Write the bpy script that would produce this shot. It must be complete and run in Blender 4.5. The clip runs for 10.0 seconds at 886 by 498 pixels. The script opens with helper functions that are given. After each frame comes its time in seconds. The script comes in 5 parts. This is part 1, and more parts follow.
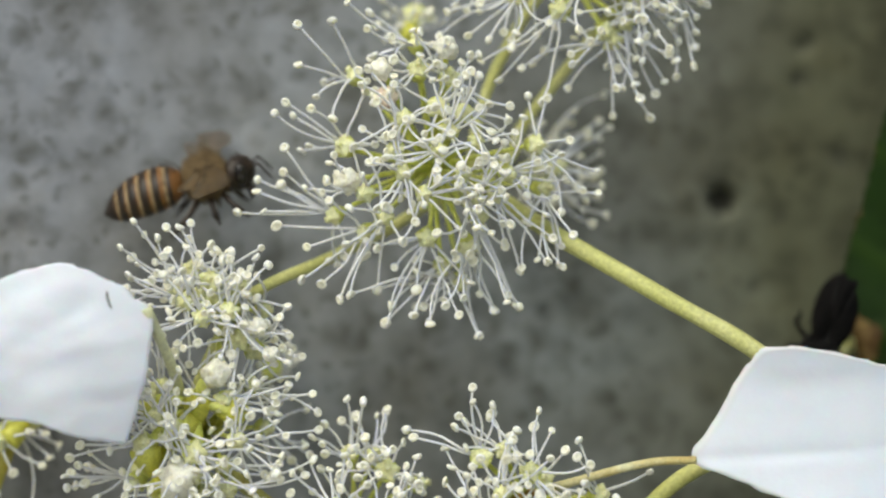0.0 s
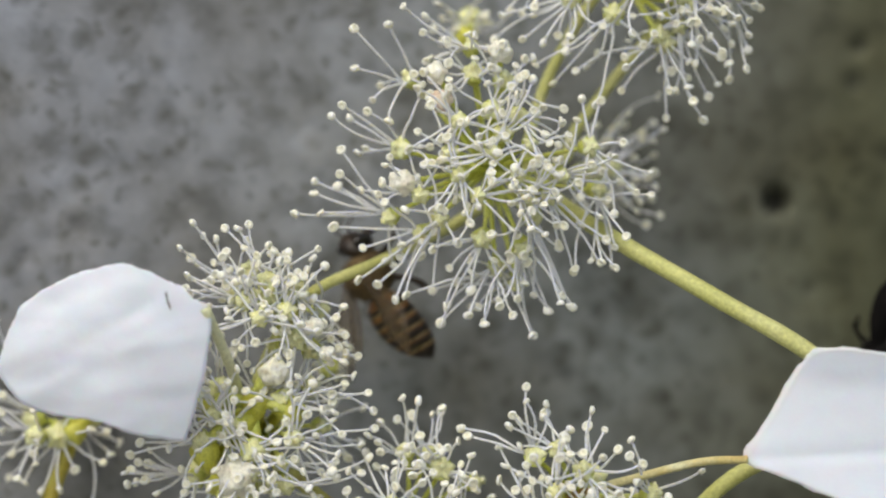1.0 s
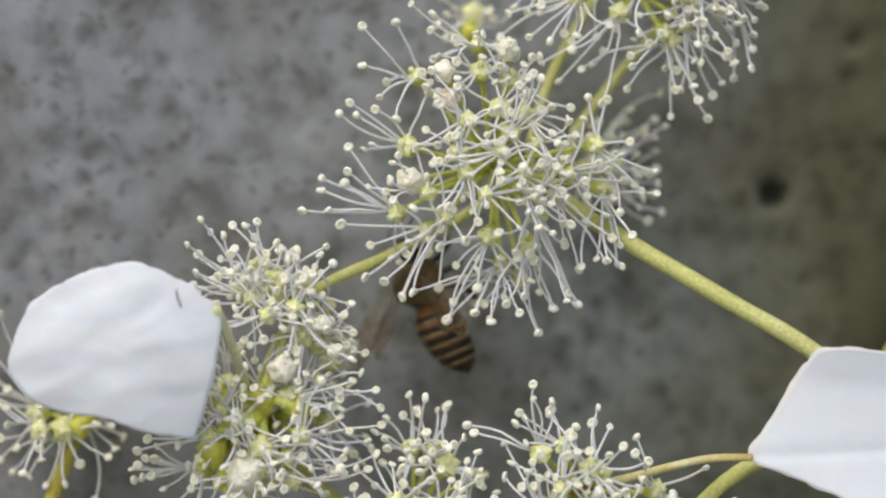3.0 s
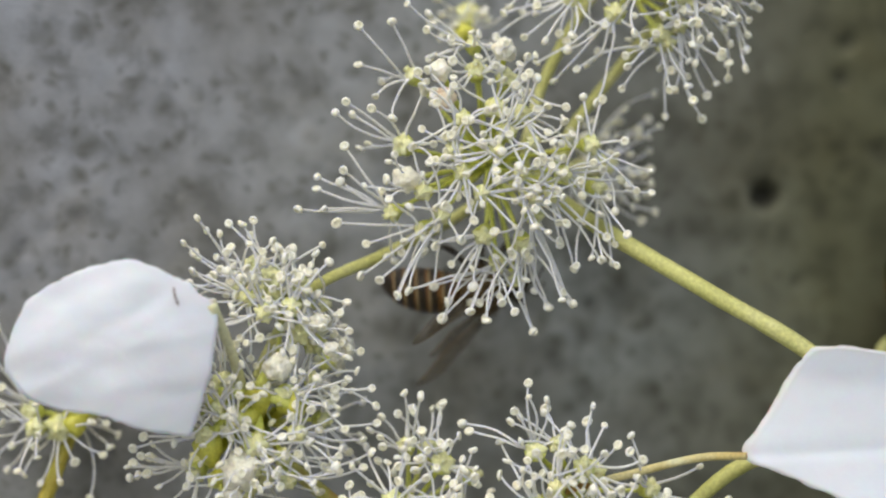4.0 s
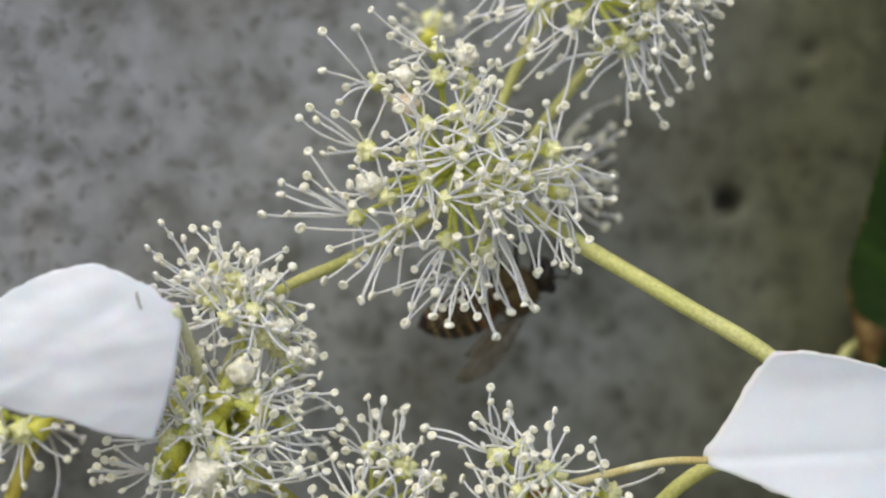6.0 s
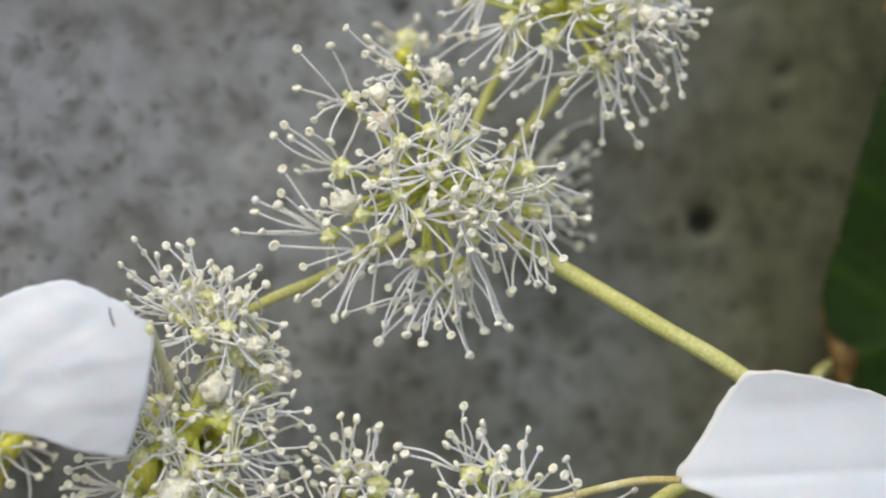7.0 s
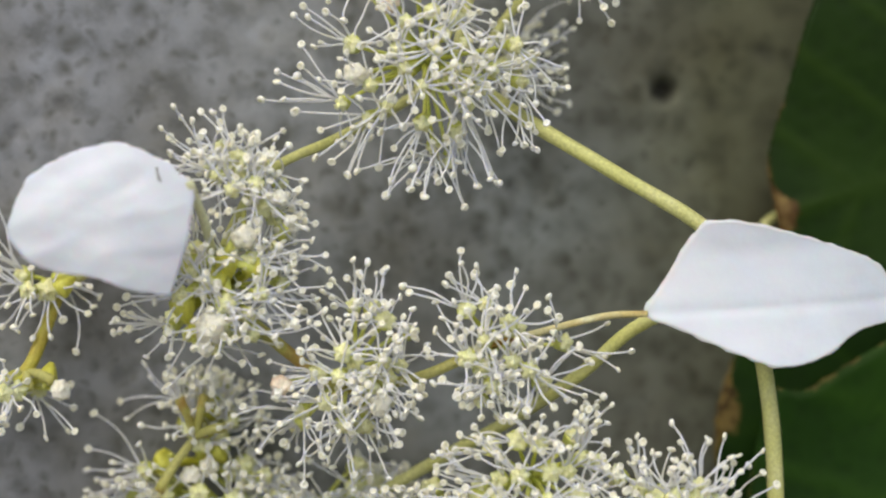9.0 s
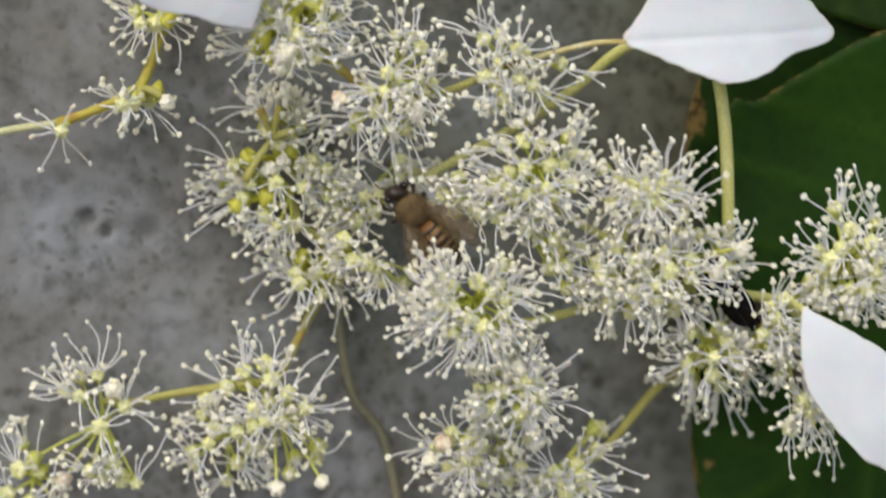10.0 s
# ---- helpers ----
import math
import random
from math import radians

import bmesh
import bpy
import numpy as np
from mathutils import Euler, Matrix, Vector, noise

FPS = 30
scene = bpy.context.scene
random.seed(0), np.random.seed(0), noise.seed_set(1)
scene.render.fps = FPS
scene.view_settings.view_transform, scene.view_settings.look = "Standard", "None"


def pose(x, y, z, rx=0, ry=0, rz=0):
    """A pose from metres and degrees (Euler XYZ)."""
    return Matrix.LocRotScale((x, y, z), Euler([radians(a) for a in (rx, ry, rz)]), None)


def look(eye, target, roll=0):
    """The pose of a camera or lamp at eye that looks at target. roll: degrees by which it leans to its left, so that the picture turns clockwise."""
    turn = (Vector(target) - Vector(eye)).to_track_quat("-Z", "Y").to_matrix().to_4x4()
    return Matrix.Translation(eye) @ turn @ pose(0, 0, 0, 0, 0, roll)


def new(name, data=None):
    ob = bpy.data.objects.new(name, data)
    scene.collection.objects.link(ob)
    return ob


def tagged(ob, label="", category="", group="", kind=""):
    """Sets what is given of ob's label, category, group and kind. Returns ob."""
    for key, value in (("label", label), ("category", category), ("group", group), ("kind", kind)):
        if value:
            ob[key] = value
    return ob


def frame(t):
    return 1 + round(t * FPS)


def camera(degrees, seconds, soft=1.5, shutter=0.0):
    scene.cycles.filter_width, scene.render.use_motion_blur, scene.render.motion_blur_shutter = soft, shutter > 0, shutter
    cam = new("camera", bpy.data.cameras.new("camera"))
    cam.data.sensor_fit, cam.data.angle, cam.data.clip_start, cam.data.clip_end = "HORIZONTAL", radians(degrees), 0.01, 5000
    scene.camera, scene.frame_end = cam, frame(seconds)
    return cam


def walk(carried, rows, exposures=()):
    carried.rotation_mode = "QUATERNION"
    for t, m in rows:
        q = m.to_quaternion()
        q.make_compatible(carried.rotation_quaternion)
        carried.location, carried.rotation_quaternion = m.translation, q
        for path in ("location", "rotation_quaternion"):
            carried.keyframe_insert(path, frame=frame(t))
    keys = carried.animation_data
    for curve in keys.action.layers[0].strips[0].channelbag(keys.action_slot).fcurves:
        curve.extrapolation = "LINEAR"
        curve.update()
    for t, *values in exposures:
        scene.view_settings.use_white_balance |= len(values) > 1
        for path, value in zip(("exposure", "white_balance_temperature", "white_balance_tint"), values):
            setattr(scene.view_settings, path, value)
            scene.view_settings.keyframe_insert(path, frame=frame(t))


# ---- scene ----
EYE = 1.2
MM = 0.001


def wall_y(x, z):
    """Where the wall's face lies, in millimetres: it runs obliquely to the first axis of view."""
    return 194.5 + 0.28 * (x - 24) - 0.06 * (z - 4)


cam = camera(22.0, 10.0, soft=2.2, shutter=0.16)
cam.data.dof.use_dof = True
cam.data.dof.aperture_fstop = 14.5
PATH = [
    (0, 0.00373, 0.00413, -0.00248, 0.308, 0.943, -0.379),
    (0.5, 0.00599, 0.00307, -0.00308, 1.839, 1.165, -0.380),
    (1, 0.00464, 0.00207, -0.00207, 1.982, 0.826, -0.286),
    (1.5, 0.00278, 0.00166, 0.00020, 1.583, 0.040, -0.276),
    (2, 0.00200, 0.00158, 0.00099, 1.320, -0.247, -0.254),
    (2.5, 0.00118, 0.00136, 0.00102, 1.031, -0.275, -0.168),
    (4, -0.00135, 0.00068, 0.00035, 0.000, -0.089, 0.070),
    (4.5, -0.00029, 0.00018, 0.00038, 0.132, -0.108, -0.009),
    (5, 0.00000, 0.00000, 0.00000, 0.000, 0.001, -0.001),
    (5.5, -0.00016, -0.00013, 0.00006, -0.277, -0.024, 0.030),
    (7, 0.00005, -0.00002, -0.00079, -1.108, 0.894, 0.398),
    (7.5, -0.00074, 0.00037, -0.00000, -1.473, 0.865, 0.368),
    (8, 0.00058, -0.00258, -0.00193, -1.211, 0.380, 0.327),
    (8.5, -0.00293, -0.01071, -0.00145, -2.849, -1.850, 0.321),
    (9, -0.00623, -0.02524, -0.00025, -2.857, -2.757, 0.396),
    (9.5, -0.00644, -0.04764, -0.00078, -1.121, -5.059, 0.206),
    (9.7, -0.01068, -0.05910, 0.00087, -2.089, -6.470, 0.188),
    (9.8, -0.01129, -0.06803, 0.00212, -2.340, -7.492, 0.184),
    (10, -0.00571, -0.07948, 0.00725, -1.558, -10.344, 0.076),
]
walk(cam, [(t, pose(x, y, EYE + z, 90 + pitch, 0, yaw) @ pose(0, 0, 0, 0, 0, roll))
           for t, x, y, z, yaw, pitch, roll in PATH],
     exposures=[(0.0, 0.02, 6690, 0), (0.5, -0.06, 6700, 2), (1.0, -0.09, 6710, 5), (2.0, -0.09, 6710, 5), (8.5, -0.06, 6720, 5), (9.0, -0.05, 6740, 6), (10.0, -0.05, 6900, 6)])

# ---- light: bright overcast sky, a wide soft sun behind the cloud ----
world = bpy.data.worlds.new("overcast_sky")
scene.world = world
world.use_nodes = True
wn = world.node_tree.nodes
sky = wn.new("ShaderNodeTexSky")
sky.sky_type = 'NISHITA'
sky.sun_disc = False
sky.sun_elevation = radians(55)
sky.sun_rotation = radians(202)
sky.dust_density = 4.0
sky.air_density = 1.0
world.node_tree.links.new(sky.outputs[0], wn["Background"].inputs[0])
wn["Background"].inputs[1].default_value = 0.14
sun = new("sun", bpy.data.lights.new("sun", 'SUN'))
sun.data.energy = 1.5
sun.data.angle = radians(70)
sun.data.color = (1.0, 0.97, 0.93)
sun.matrix_world = look((-1.6, -4.0, 4.4), (0, 0.17, 1.2))


# ---- materials ----
def mat(name):
    m = bpy.data.materials.new(name)
    m.use_nodes = True
    return m, m.node_tree.nodes, m.node_tree.links, m.node_tree.nodes["Principled BSDF"]


def node(nodes, links, kind, **ins):
    n = nodes.new(kind)
    for k, v in ins.items():
        key = k.replace("_", " ")
        if isinstance(v, bpy.types.NodeSocket):
            links.new(v, n.inputs[key])
        else:
            n.inputs[key].default_value = v
    return n


def ramp(nodes, links, fac, stops):
    r = nodes.new("ShaderNodeValToRGB")
    links.new(fac, r.inputs[0])
    el = r.color_ramp.elements
    while len(el) < len(stops):
        el.new(0.5)
    for e, (at, c) in zip(el, stops):
        e.position = at
        e.color = (*c, 1) if len(c) == 3 else c
    return r.outputs[0]


def mixed(nodes, links, fac, a, b, how='MIX'):
    m = nodes.new("ShaderNodeMix")
    m.data_type = 'RGBA'
    m.blend_type = how
    for sock, v in ((m.inputs[0], fac), (m.inputs[6], a), (m.inputs[7], b)):
        if isinstance(v, bpy.types.NodeSocket):
            links.new(v, sock)
        else:
            sock.default_value = v if not isinstance(v, tuple) else (*v, 1)
    return m.outputs[2]


def mottled(name, stops, scale, rough=0.6, fine=4000.0, bump=0.15, depth=0.00005, sss=0.0, spread=0.0):
    """A surface of two-scale noise: broad tone by the stops, fine grain in colour and relief."""
    m, n, l, b = mat(name)
    tc = n.new("ShaderNodeTexCoord").outputs["Object"]
    broad = node(n, l, "ShaderNodeTexNoise", Vector=tc, Scale=scale, Detail=5.0, Roughness=0.6)
    col = ramp(n, l, broad.outputs[0], stops)
    grain = node(n, l, "ShaderNodeTexNoise", Vector=tc, Scale=fine, Detail=3.0)
    tone = ramp(n, l, grain.outputs[0], [(0.3, (0.8, 0.8, 0.8)), (0.7, (1.1, 1.1, 1.1))])
    col = mixed(n, l, 1.0, col, tone, 'MULTIPLY')
    if spread:
        isl = n.new("ShaderNodeNewGeometry").outputs["Random Per Island"]
        each = ramp(n, l, isl, [(0.0, (1 - spread,) * 3), (1.0, (1 + spread,) * 3)])
        col = mixed(n, l, 1.0, col, each, 'MULTIPLY')
    l.new(col, b.inputs["Base Color"])
    b.inputs["Roughness"].default_value = rough
    if sss:
        b.inputs["Subsurface Weight"].default_value = sss
        b.inputs["Subsurface Radius"].default_value = (1.0, 0.9, 0.6)
        b.inputs["Subsurface Scale"].default_value = 0.0006
    bp = node(n, l, "ShaderNodeBump", Height=grain.outputs[0], Strength=bump, Distance=depth)
    l.new(bp.outputs[0], b.inputs["Normal"])
    return m


def concrete():
    m, n, l, b = mat("weathered_concrete")
    # coordinates squared up to the oblique face
    raw = n.new("ShaderNodeTexCoord").outputs["Object"]
    slant = n.new("ShaderNodeVectorMath")
    slant.operation = 'DOT_PRODUCT'
    l.new(raw, slant.inputs[0])
    slant.inputs[1].default_value = (-0.28, 0.0, 0.06)
    depth = n.new("ShaderNodeMath")
    l.new(slant.outputs["Value"], depth.inputs[0])
    depth.inputs[1].default_value = -0.06562
    along = n.new("ShaderNodeCombineXYZ")
    l.new(depth.outputs[0], along.inputs[1])
    square = n.new("ShaderNodeVectorMath")
    l.new(raw, square.inputs[0]), l.new(along.outputs[0], square.inputs[1])
    tc = square.outputs[0]
    broad = node(n, l, "ShaderNodeTexNoise", Vector=tc, Scale=75.0, Detail=3.0, Roughness=0.55)
    col = ramp(n, l, broad.outputs[0], [(0.34, (0.176, 0.178, 0.180)), (0.5, (0.212, 0.218, 0.233)), (0.66, (0.262, 0.276, 0.310))])
    tan = node(n, l, "ShaderNodeTexNoise", Vector=tc, Scale=130.0, Detail=4.0, Roughness=0.6)
    col = mixed(n, l, ramp(n, l, tan.outputs[0], [(0.52, (0, 0, 0)), (0.68, (0.6, 0.6, 0.6))]), col, mixed(n, l, 1.0, col, (0.97, 0.92, 0.82), 'MULTIPLY'))
    cement = node(n, l, "ShaderNodeTexNoise", Vector=tc, Scale=330.0, Detail=4.0, Roughness=0.55)
    col = mixed(n, l, 1.0, col, ramp(n, l, cement.outputs[0], [(0.34, (0.66, 0.66, 0.64)), (0.5, (1, 1, 1)), (0.66, (1.17, 1.17, 1.19))]), 'MULTIPLY')
    # dark grit and pinholes, small and large
    warp = node(n, l, "ShaderNodeTexNoise", Vector=tc, Scale=330.0, Detail=2.0)
    moved = node(n, l, "ShaderNodeVectorMath")
    moved.operation = 'MULTIPLY_ADD'
    l.new(warp.outputs[1], moved.inputs[0])
    moved.inputs[1].default_value = (0.003, 0.003, 0.003)
    l.new(tc, moved.inputs[2])
    where = node(n, l, "ShaderNodeTexNoise", Vector=tc, Scale=95.0, Detail=3.0)
    for scale, near, far, low, strength in ((250.0, 0.05, 0.34, 0.44, 0.75), (120.0, 0.04, 0.22, 0.49, 0.65), (610.0, 0.06, 0.40, 0.40, 0.62)):
        grit = node(n, l, "ShaderNodeTexVoronoi", Vector=moved.outputs[0], Scale=scale, Randomness=1.0)
        spot = ramp(n, l, grit.outputs[0], [(near, (strength,) * 3), (far, (0, 0, 0))])
        some = ramp(n, l, where.outputs[0], [(low, (0, 0, 0)), (low + 0.08, (1, 1, 1))])
        col = mixed(n, l, mixed(n, l, 1.0, spot, some, 'MULTIPLY'), col, (0.075, 0.075, 0.064))
    # thin green tinge round the plant
    ring = n.new("ShaderNodeVectorMath")
    ring.operation = 'DISTANCE'
    l.new(tc, ring.inputs[0])
    ring.inputs[1].default_value = (0.055, 0.194, EYE - 0.02)
    tinge = node(n, l, "ShaderNodeMapRange", Value=ring.outputs["Value"])
    for k, v in (("From Min", 0.085), ("From Max", 0.035), ("To Min", 0.0), ("To Max", 0.55)):
        tinge.inputs[k].default_value = v
    col = mixed(n, l, tinge.outputs[0], col, mixed(n, l, 1.0, col, (1.0, 1.02, 0.80), 'MULTIPLY'))
    # olive film plus painted shade behind the leaves, and faintly below the flowers
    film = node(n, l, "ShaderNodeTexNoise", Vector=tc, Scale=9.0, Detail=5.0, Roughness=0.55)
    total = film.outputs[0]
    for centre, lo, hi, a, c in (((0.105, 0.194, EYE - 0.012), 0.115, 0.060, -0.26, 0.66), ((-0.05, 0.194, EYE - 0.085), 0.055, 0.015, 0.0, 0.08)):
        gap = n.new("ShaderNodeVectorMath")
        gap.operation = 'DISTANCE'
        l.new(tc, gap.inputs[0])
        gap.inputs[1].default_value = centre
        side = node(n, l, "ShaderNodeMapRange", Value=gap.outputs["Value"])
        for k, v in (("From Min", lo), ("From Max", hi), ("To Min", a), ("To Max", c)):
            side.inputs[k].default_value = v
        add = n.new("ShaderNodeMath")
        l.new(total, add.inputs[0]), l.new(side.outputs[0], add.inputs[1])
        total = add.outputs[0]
    film_shade = ramp(n, l, total, [(0.40, (0, 0, 0)), (0.82, (1, 1, 1))])
    col = mixed(n, l, film_shade, col, mixed(n, l, 1.0, col, (0.44, 0.435, 0.27), 'MULTIPLY'))
    # shade inside the pits, painted into the colour
    pit_shade = n.new("ShaderNodeAttribute")
    pit_shade.attribute_name = "pit_shade"
    col = mixed(n, l, pit_shade.outputs["Fac"], col, (0.035, 0.034, 0.03))
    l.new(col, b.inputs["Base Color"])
    b.inputs["Roughness"].default_value = 0.9
    fine = node(n, l, "ShaderNodeTexNoise", Vector=tc, Scale=1300.0, Detail=3.0, Roughness=0.6)
    bp = node(n, l, "ShaderNodeBump", Height=fine.outputs[0], Strength=0.25, Distance=0.0003)
    l.new(bp.outputs[0], b.inputs["Normal"])
    return m


def sepal_white():
    m, n, l, b = mat("white_sepal")
    tc = n.new("ShaderNodeTexCoord").outputs["UV"]
    obj = n.new("ShaderNodeTexCoord").outputs["Object"]
    vein = node(n, l, "ShaderNodeTexWave", Vector=tc, Scale=3.2, Distortion=5.0, Detail=4.0, Detail_Scale=1.6)
    vein.bands_direction = 'Y'
    tone = node(n, l, "ShaderNodeTexNoise", Vector=obj, Scale=220.0, Detail=5.0)
    col = ramp(n, l, tone.outputs[0], [(0.3, (0.69, 0.715, 0.81)), (0.7, (0.75, 0.77, 0.865))])
    edge = n.new("ShaderNodeAttribute")
    edge.attribute_name = "rim"
    blush = ramp(n, l, edge.outputs["Fac"], [(0.93, (0, 0, 0)), (1.0, (0.32, 0.32, 0.32))])
    col = mixed(n, l, blush, col, (0.70, 0.60, 0.44))
    l.new(col, b.inputs["Base Color"])
    b.inputs["Roughness"].default_value = 0.55
    b.inputs["Subsurface Weight"].default_value = 0.25
    b.inputs["Subsurface Scale"].default_value = 0.0006
    fine = node(n, l, "ShaderNodeTexNoise", Vector=obj, Scale=1600.0, Detail=4.0)
    h = n.new("ShaderNodeMath")
    h.operation = 'MULTIPLY_ADD'
    l.new(vein.outputs[1], h.inputs[0])
    h.inputs[1].default_value = 0.35
    l.new(fine.outputs[0], h.inputs[2])
    bp = node(n, l, "ShaderNodeBump", Height=h.outputs[0], Strength=0.3, Distance=0.00006)
    l.new(bp.outputs[0], b.inputs["Normal"])
    return m


def leaf_green(name, dark, light, brown):
    m, n, l, b = mat(name)
    obj = n.new("ShaderNodeTexCoord").outputs["Object"]
    broad = node(n, l, "ShaderNodeTexNoise", Vector=obj, Scale=60.0, Detail=5.0)
    col = ramp(n, l, broad.outputs[0], [(0.3, dark), (0.7, light)])
    cells = node(n, l, "ShaderNodeTexVoronoi", Vector=obj, Scale=620.0)
    col = mixed(n, l, 1.0, col, ramp(n, l, cells.outputs[0], [(0.0, (0.85, 0.85, 0.85)), (0.6, (1.12, 1.12, 1.08))]), 'MULTIPLY')
    vein = n.new("ShaderNodeAttribute")
    vein.attribute_name = "vein"
    col = mixed(n, l, vein.outputs["Fac"], col, (light[0] * 1.3, light[1] * 1.2, light[2] * 1.2))
    rim = n.new("ShaderNodeAttribute")
    rim.attribute_name = "rim"
    ragged = node(n, l, "ShaderNodeTexNoise", Vector=obj, Scale=480.0, Detail=6.0, Roughness=0.7)
    sub = n.new("ShaderNodeMath")
    sub.operation = 'MULTIPLY_ADD'
    l.new(ragged.outputs[0], sub.inputs[0])
    sub.inputs[1].default_value = 0.5
    l.new(rim.outputs["Fac"], sub.inputs[2])
    dry = ramp(n, l, sub.outputs[0], [(0.96, (0, 0, 0)), (1.04, (1, 1, 1))])
    bark = node(n, l, "ShaderNodeTexNoise", Vector=obj, Scale=700.0, Detail=5.0)
    col = mixed(n, l, dry, col, ramp(n, l, bark.outputs[0], [(0.3, (0.03, 0.014, 0.006)), (0.5, brown), (0.75, (0.20, 0.14, 0.05))]))
    l.new(col, b.inputs["Base Color"])
    b.inputs["Roughness"].default_value = 0.6
    b.inputs["Specular IOR Level"].default_value = 0.15
    h = n.new("ShaderNodeMath")
    h.operation = 'MULTIPLY_ADD'
    l.new(vein.outputs["Fac"], h.inputs[0])
    h.inputs[1].default_value = -0.7
    l.new(cells.outputs[0], h.inputs[2])
    bp = node(n, l, "ShaderNodeBump", Height=h.outputs[0], Strength=0.3, Distance=0.0003)
    l.new(bp.outputs[0], b.inputs["Normal"])
    return m


def wing_film():
    m, n, l, b = mat("wing_membrane")
    obj = n.new("ShaderNodeTexCoord").outputs["Object"]
    cells = node(n, l, "ShaderNodeTexVoronoi", Vector=obj, Scale=700.0)
    cells.feature = 'DISTANCE_TO_EDGE'
    vein = ramp(n, l, cells.outputs[0], [(0.02, (1, 1, 1)), (0.06, (0, 0, 0))])
    l.new(mixed(n, l, vein, (0.22, 0.155, 0.085), (0.08, 0.05, 0.024)), b.inputs["Base Color"])
    b.inputs["Roughness"].default_value = 0.3
    l.new(ramp(n, l, vein, [(0.0, (0.28, 0.28, 0.28)), (1.0, (0.46, 0.46, 0.46))]), b.inputs["Alpha"])
    return m


CONCRETE = concrete()
SEPAL = sepal_white()
FILAMENT = mottled("white_filament", [(0.3, (0.78, 0.78, 0.785)), (0.7, (0.87, 0.87, 0.875))], 500, 0.5, fine=9000, bump=0.1, sss=0.8)
ANTHER = mottled("cream_anther", [(0.3, (0.86, 0.835, 0.69)), (0.7, (0.93, 0.91, 0.81))], 900, 0.7, fine=9000, bump=0.35, depth=0.00006, sss=0.7, spread=0.05)
HOLLOW = mottled("cream_anther_hollow", [(0.3, (0.80, 0.77, 0.58)), (0.7, (0.885, 0.865, 0.73))], 900, 0.8, fine=9000, bump=0.5, depth=0.00006, sss=0.5)
CUP = mottled("yellow_green_cup", [(0.3, (0.54, 0.585, 0.08)), (0.7, (0.76, 0.785, 0.26))], 350, 0.5, sss=0.5, spread=0.12)
SPENT = mottled("spent_yellow_green_cup", [(0.26, (0.38, 0.22, 0.03)), (0.38, (0.54, 0.52, 0.06)), (0.7, (0.70, 0.70, 0.14))], 330, 0.5, sss=0.3, spread=0.1)
DISC = mottled("cream_disc", [(0.3, (0.83, 0.835, 0.36)), (0.7, (0.92, 0.91, 0.56))], 700, 0.6, fine=6000, bump=0.2, sss=0.7)
BUD = mottled("cream_bud", [(0.3, (0.84, 0.81, 0.66)), (0.7, (0.90, 0.885, 0.79))], 900, 0.6, bump=0.4, depth=0.0001, sss=0.45)
WILTED = mottled("wilted_bud", [(0.3, (0.58, 0.36, 0.24)), (0.5, (0.80, 0.66, 0.52)), (0.65, (0.88, 0.82, 0.68))], 700, 0.65, sss=0.3)
STEM = mottled("yellow_green_stem", [(0.28, (0.50, 0.51, 0.15)), (0.55, (0.60, 0.60, 0.24)), (0.8, (0.68, 0.67, 0.36))], 160, 0.6, fine=3500, bump=0.5, depth=0.0001, sss=0.2)
BRANCH = mottled("olive_branch", [(0.33, (0.38, 0.20, 0.05)), (0.48, (0.43, 0.41, 0.11)), (0.75, (0.52, 0.51, 0.20))], 190, 0.6, fine=3500, bump=0.5, depth=0.0001, sss=0.15)
STALK = mottled("pale_sepal_stalk", [(0.3, (0.58, 0.58, 0.30)), (0.7, (0.72, 0.73, 0.50))], 200, 0.6, fine=3500, sss=0.3)
FORK = mottled("ochre_green_fork", [(0.36, (0.34, 0.13, 0.03)), (0.48, (0.47, 0.38, 0.06)), (0.7, (0.55, 0.55, 0.11))], 210, 0.6, fine=3500, bump=0.5, depth=0.0001, sss=0.2)
RUSSET = mottled("russet_stalk", [(0.40, (0.40, 0.24, 0.07)), (0.52, (0.56, 0.47, 0.20)), (0.66, (0.66, 0.65, 0.42))], 150, 0.6, fine=3500, sss=0.2)
# copy of the stem colour with the shade near the wall mixed in
SHADED_STEM = mottled("shaded_olive_stem", [(0.3, (0.20, 0.19, 0.13)), (0.7, (0.27, 0.26, 0.18))], 160, 0.8, fine=3500)
VINE = mottled("brown_vine_bark", [(0.3, (0.06, 0.04, 0.025)), (0.7, (0.17, 0.12, 0.08))], 90, 0.9, fine=900, bump=0.8, depth=0.0006)
GROUND = mottled("ground_concrete", [(0.3, (0.16, 0.16, 0.15)), (0.7, (0.30, 0.30, 0.29))], 3.0, 0.95, fine=220, bump=0.5, depth=0.002)
LEAF = leaf_green("dark_green_leaf", (0.0045, 0.0165, 0.0008), (0.012, 0.032, 0.0015), (0.09, 0.052, 0.018))
# leaf green for the rear leaf, its shade worked into the base colour
LEAF_SHADE = leaf_green("shaded_green_leaf", (0.005, 0.019, 0.001), (0.010, 0.032, 0.002), (0.14, 0.10, 0.03))
LEAF_LOW = leaf_green("mid_green_leaf", (0.006, 0.025, 0.0012), (0.014, 0.046, 0.0025), (0.14, 0.11, 0.03))
LEAF_YOUNG = leaf_green("young_green_leaf", (0.10, 0.20, 0.025), (0.17, 0.28, 0.05), (0.25, 0.16, 0.05))


# ---- building helpers ----
def P(x, y, z):
    """A place in millimetres round the first axis of view."""
    return Vector((x * MM, y * MM, EYE + z * MM))


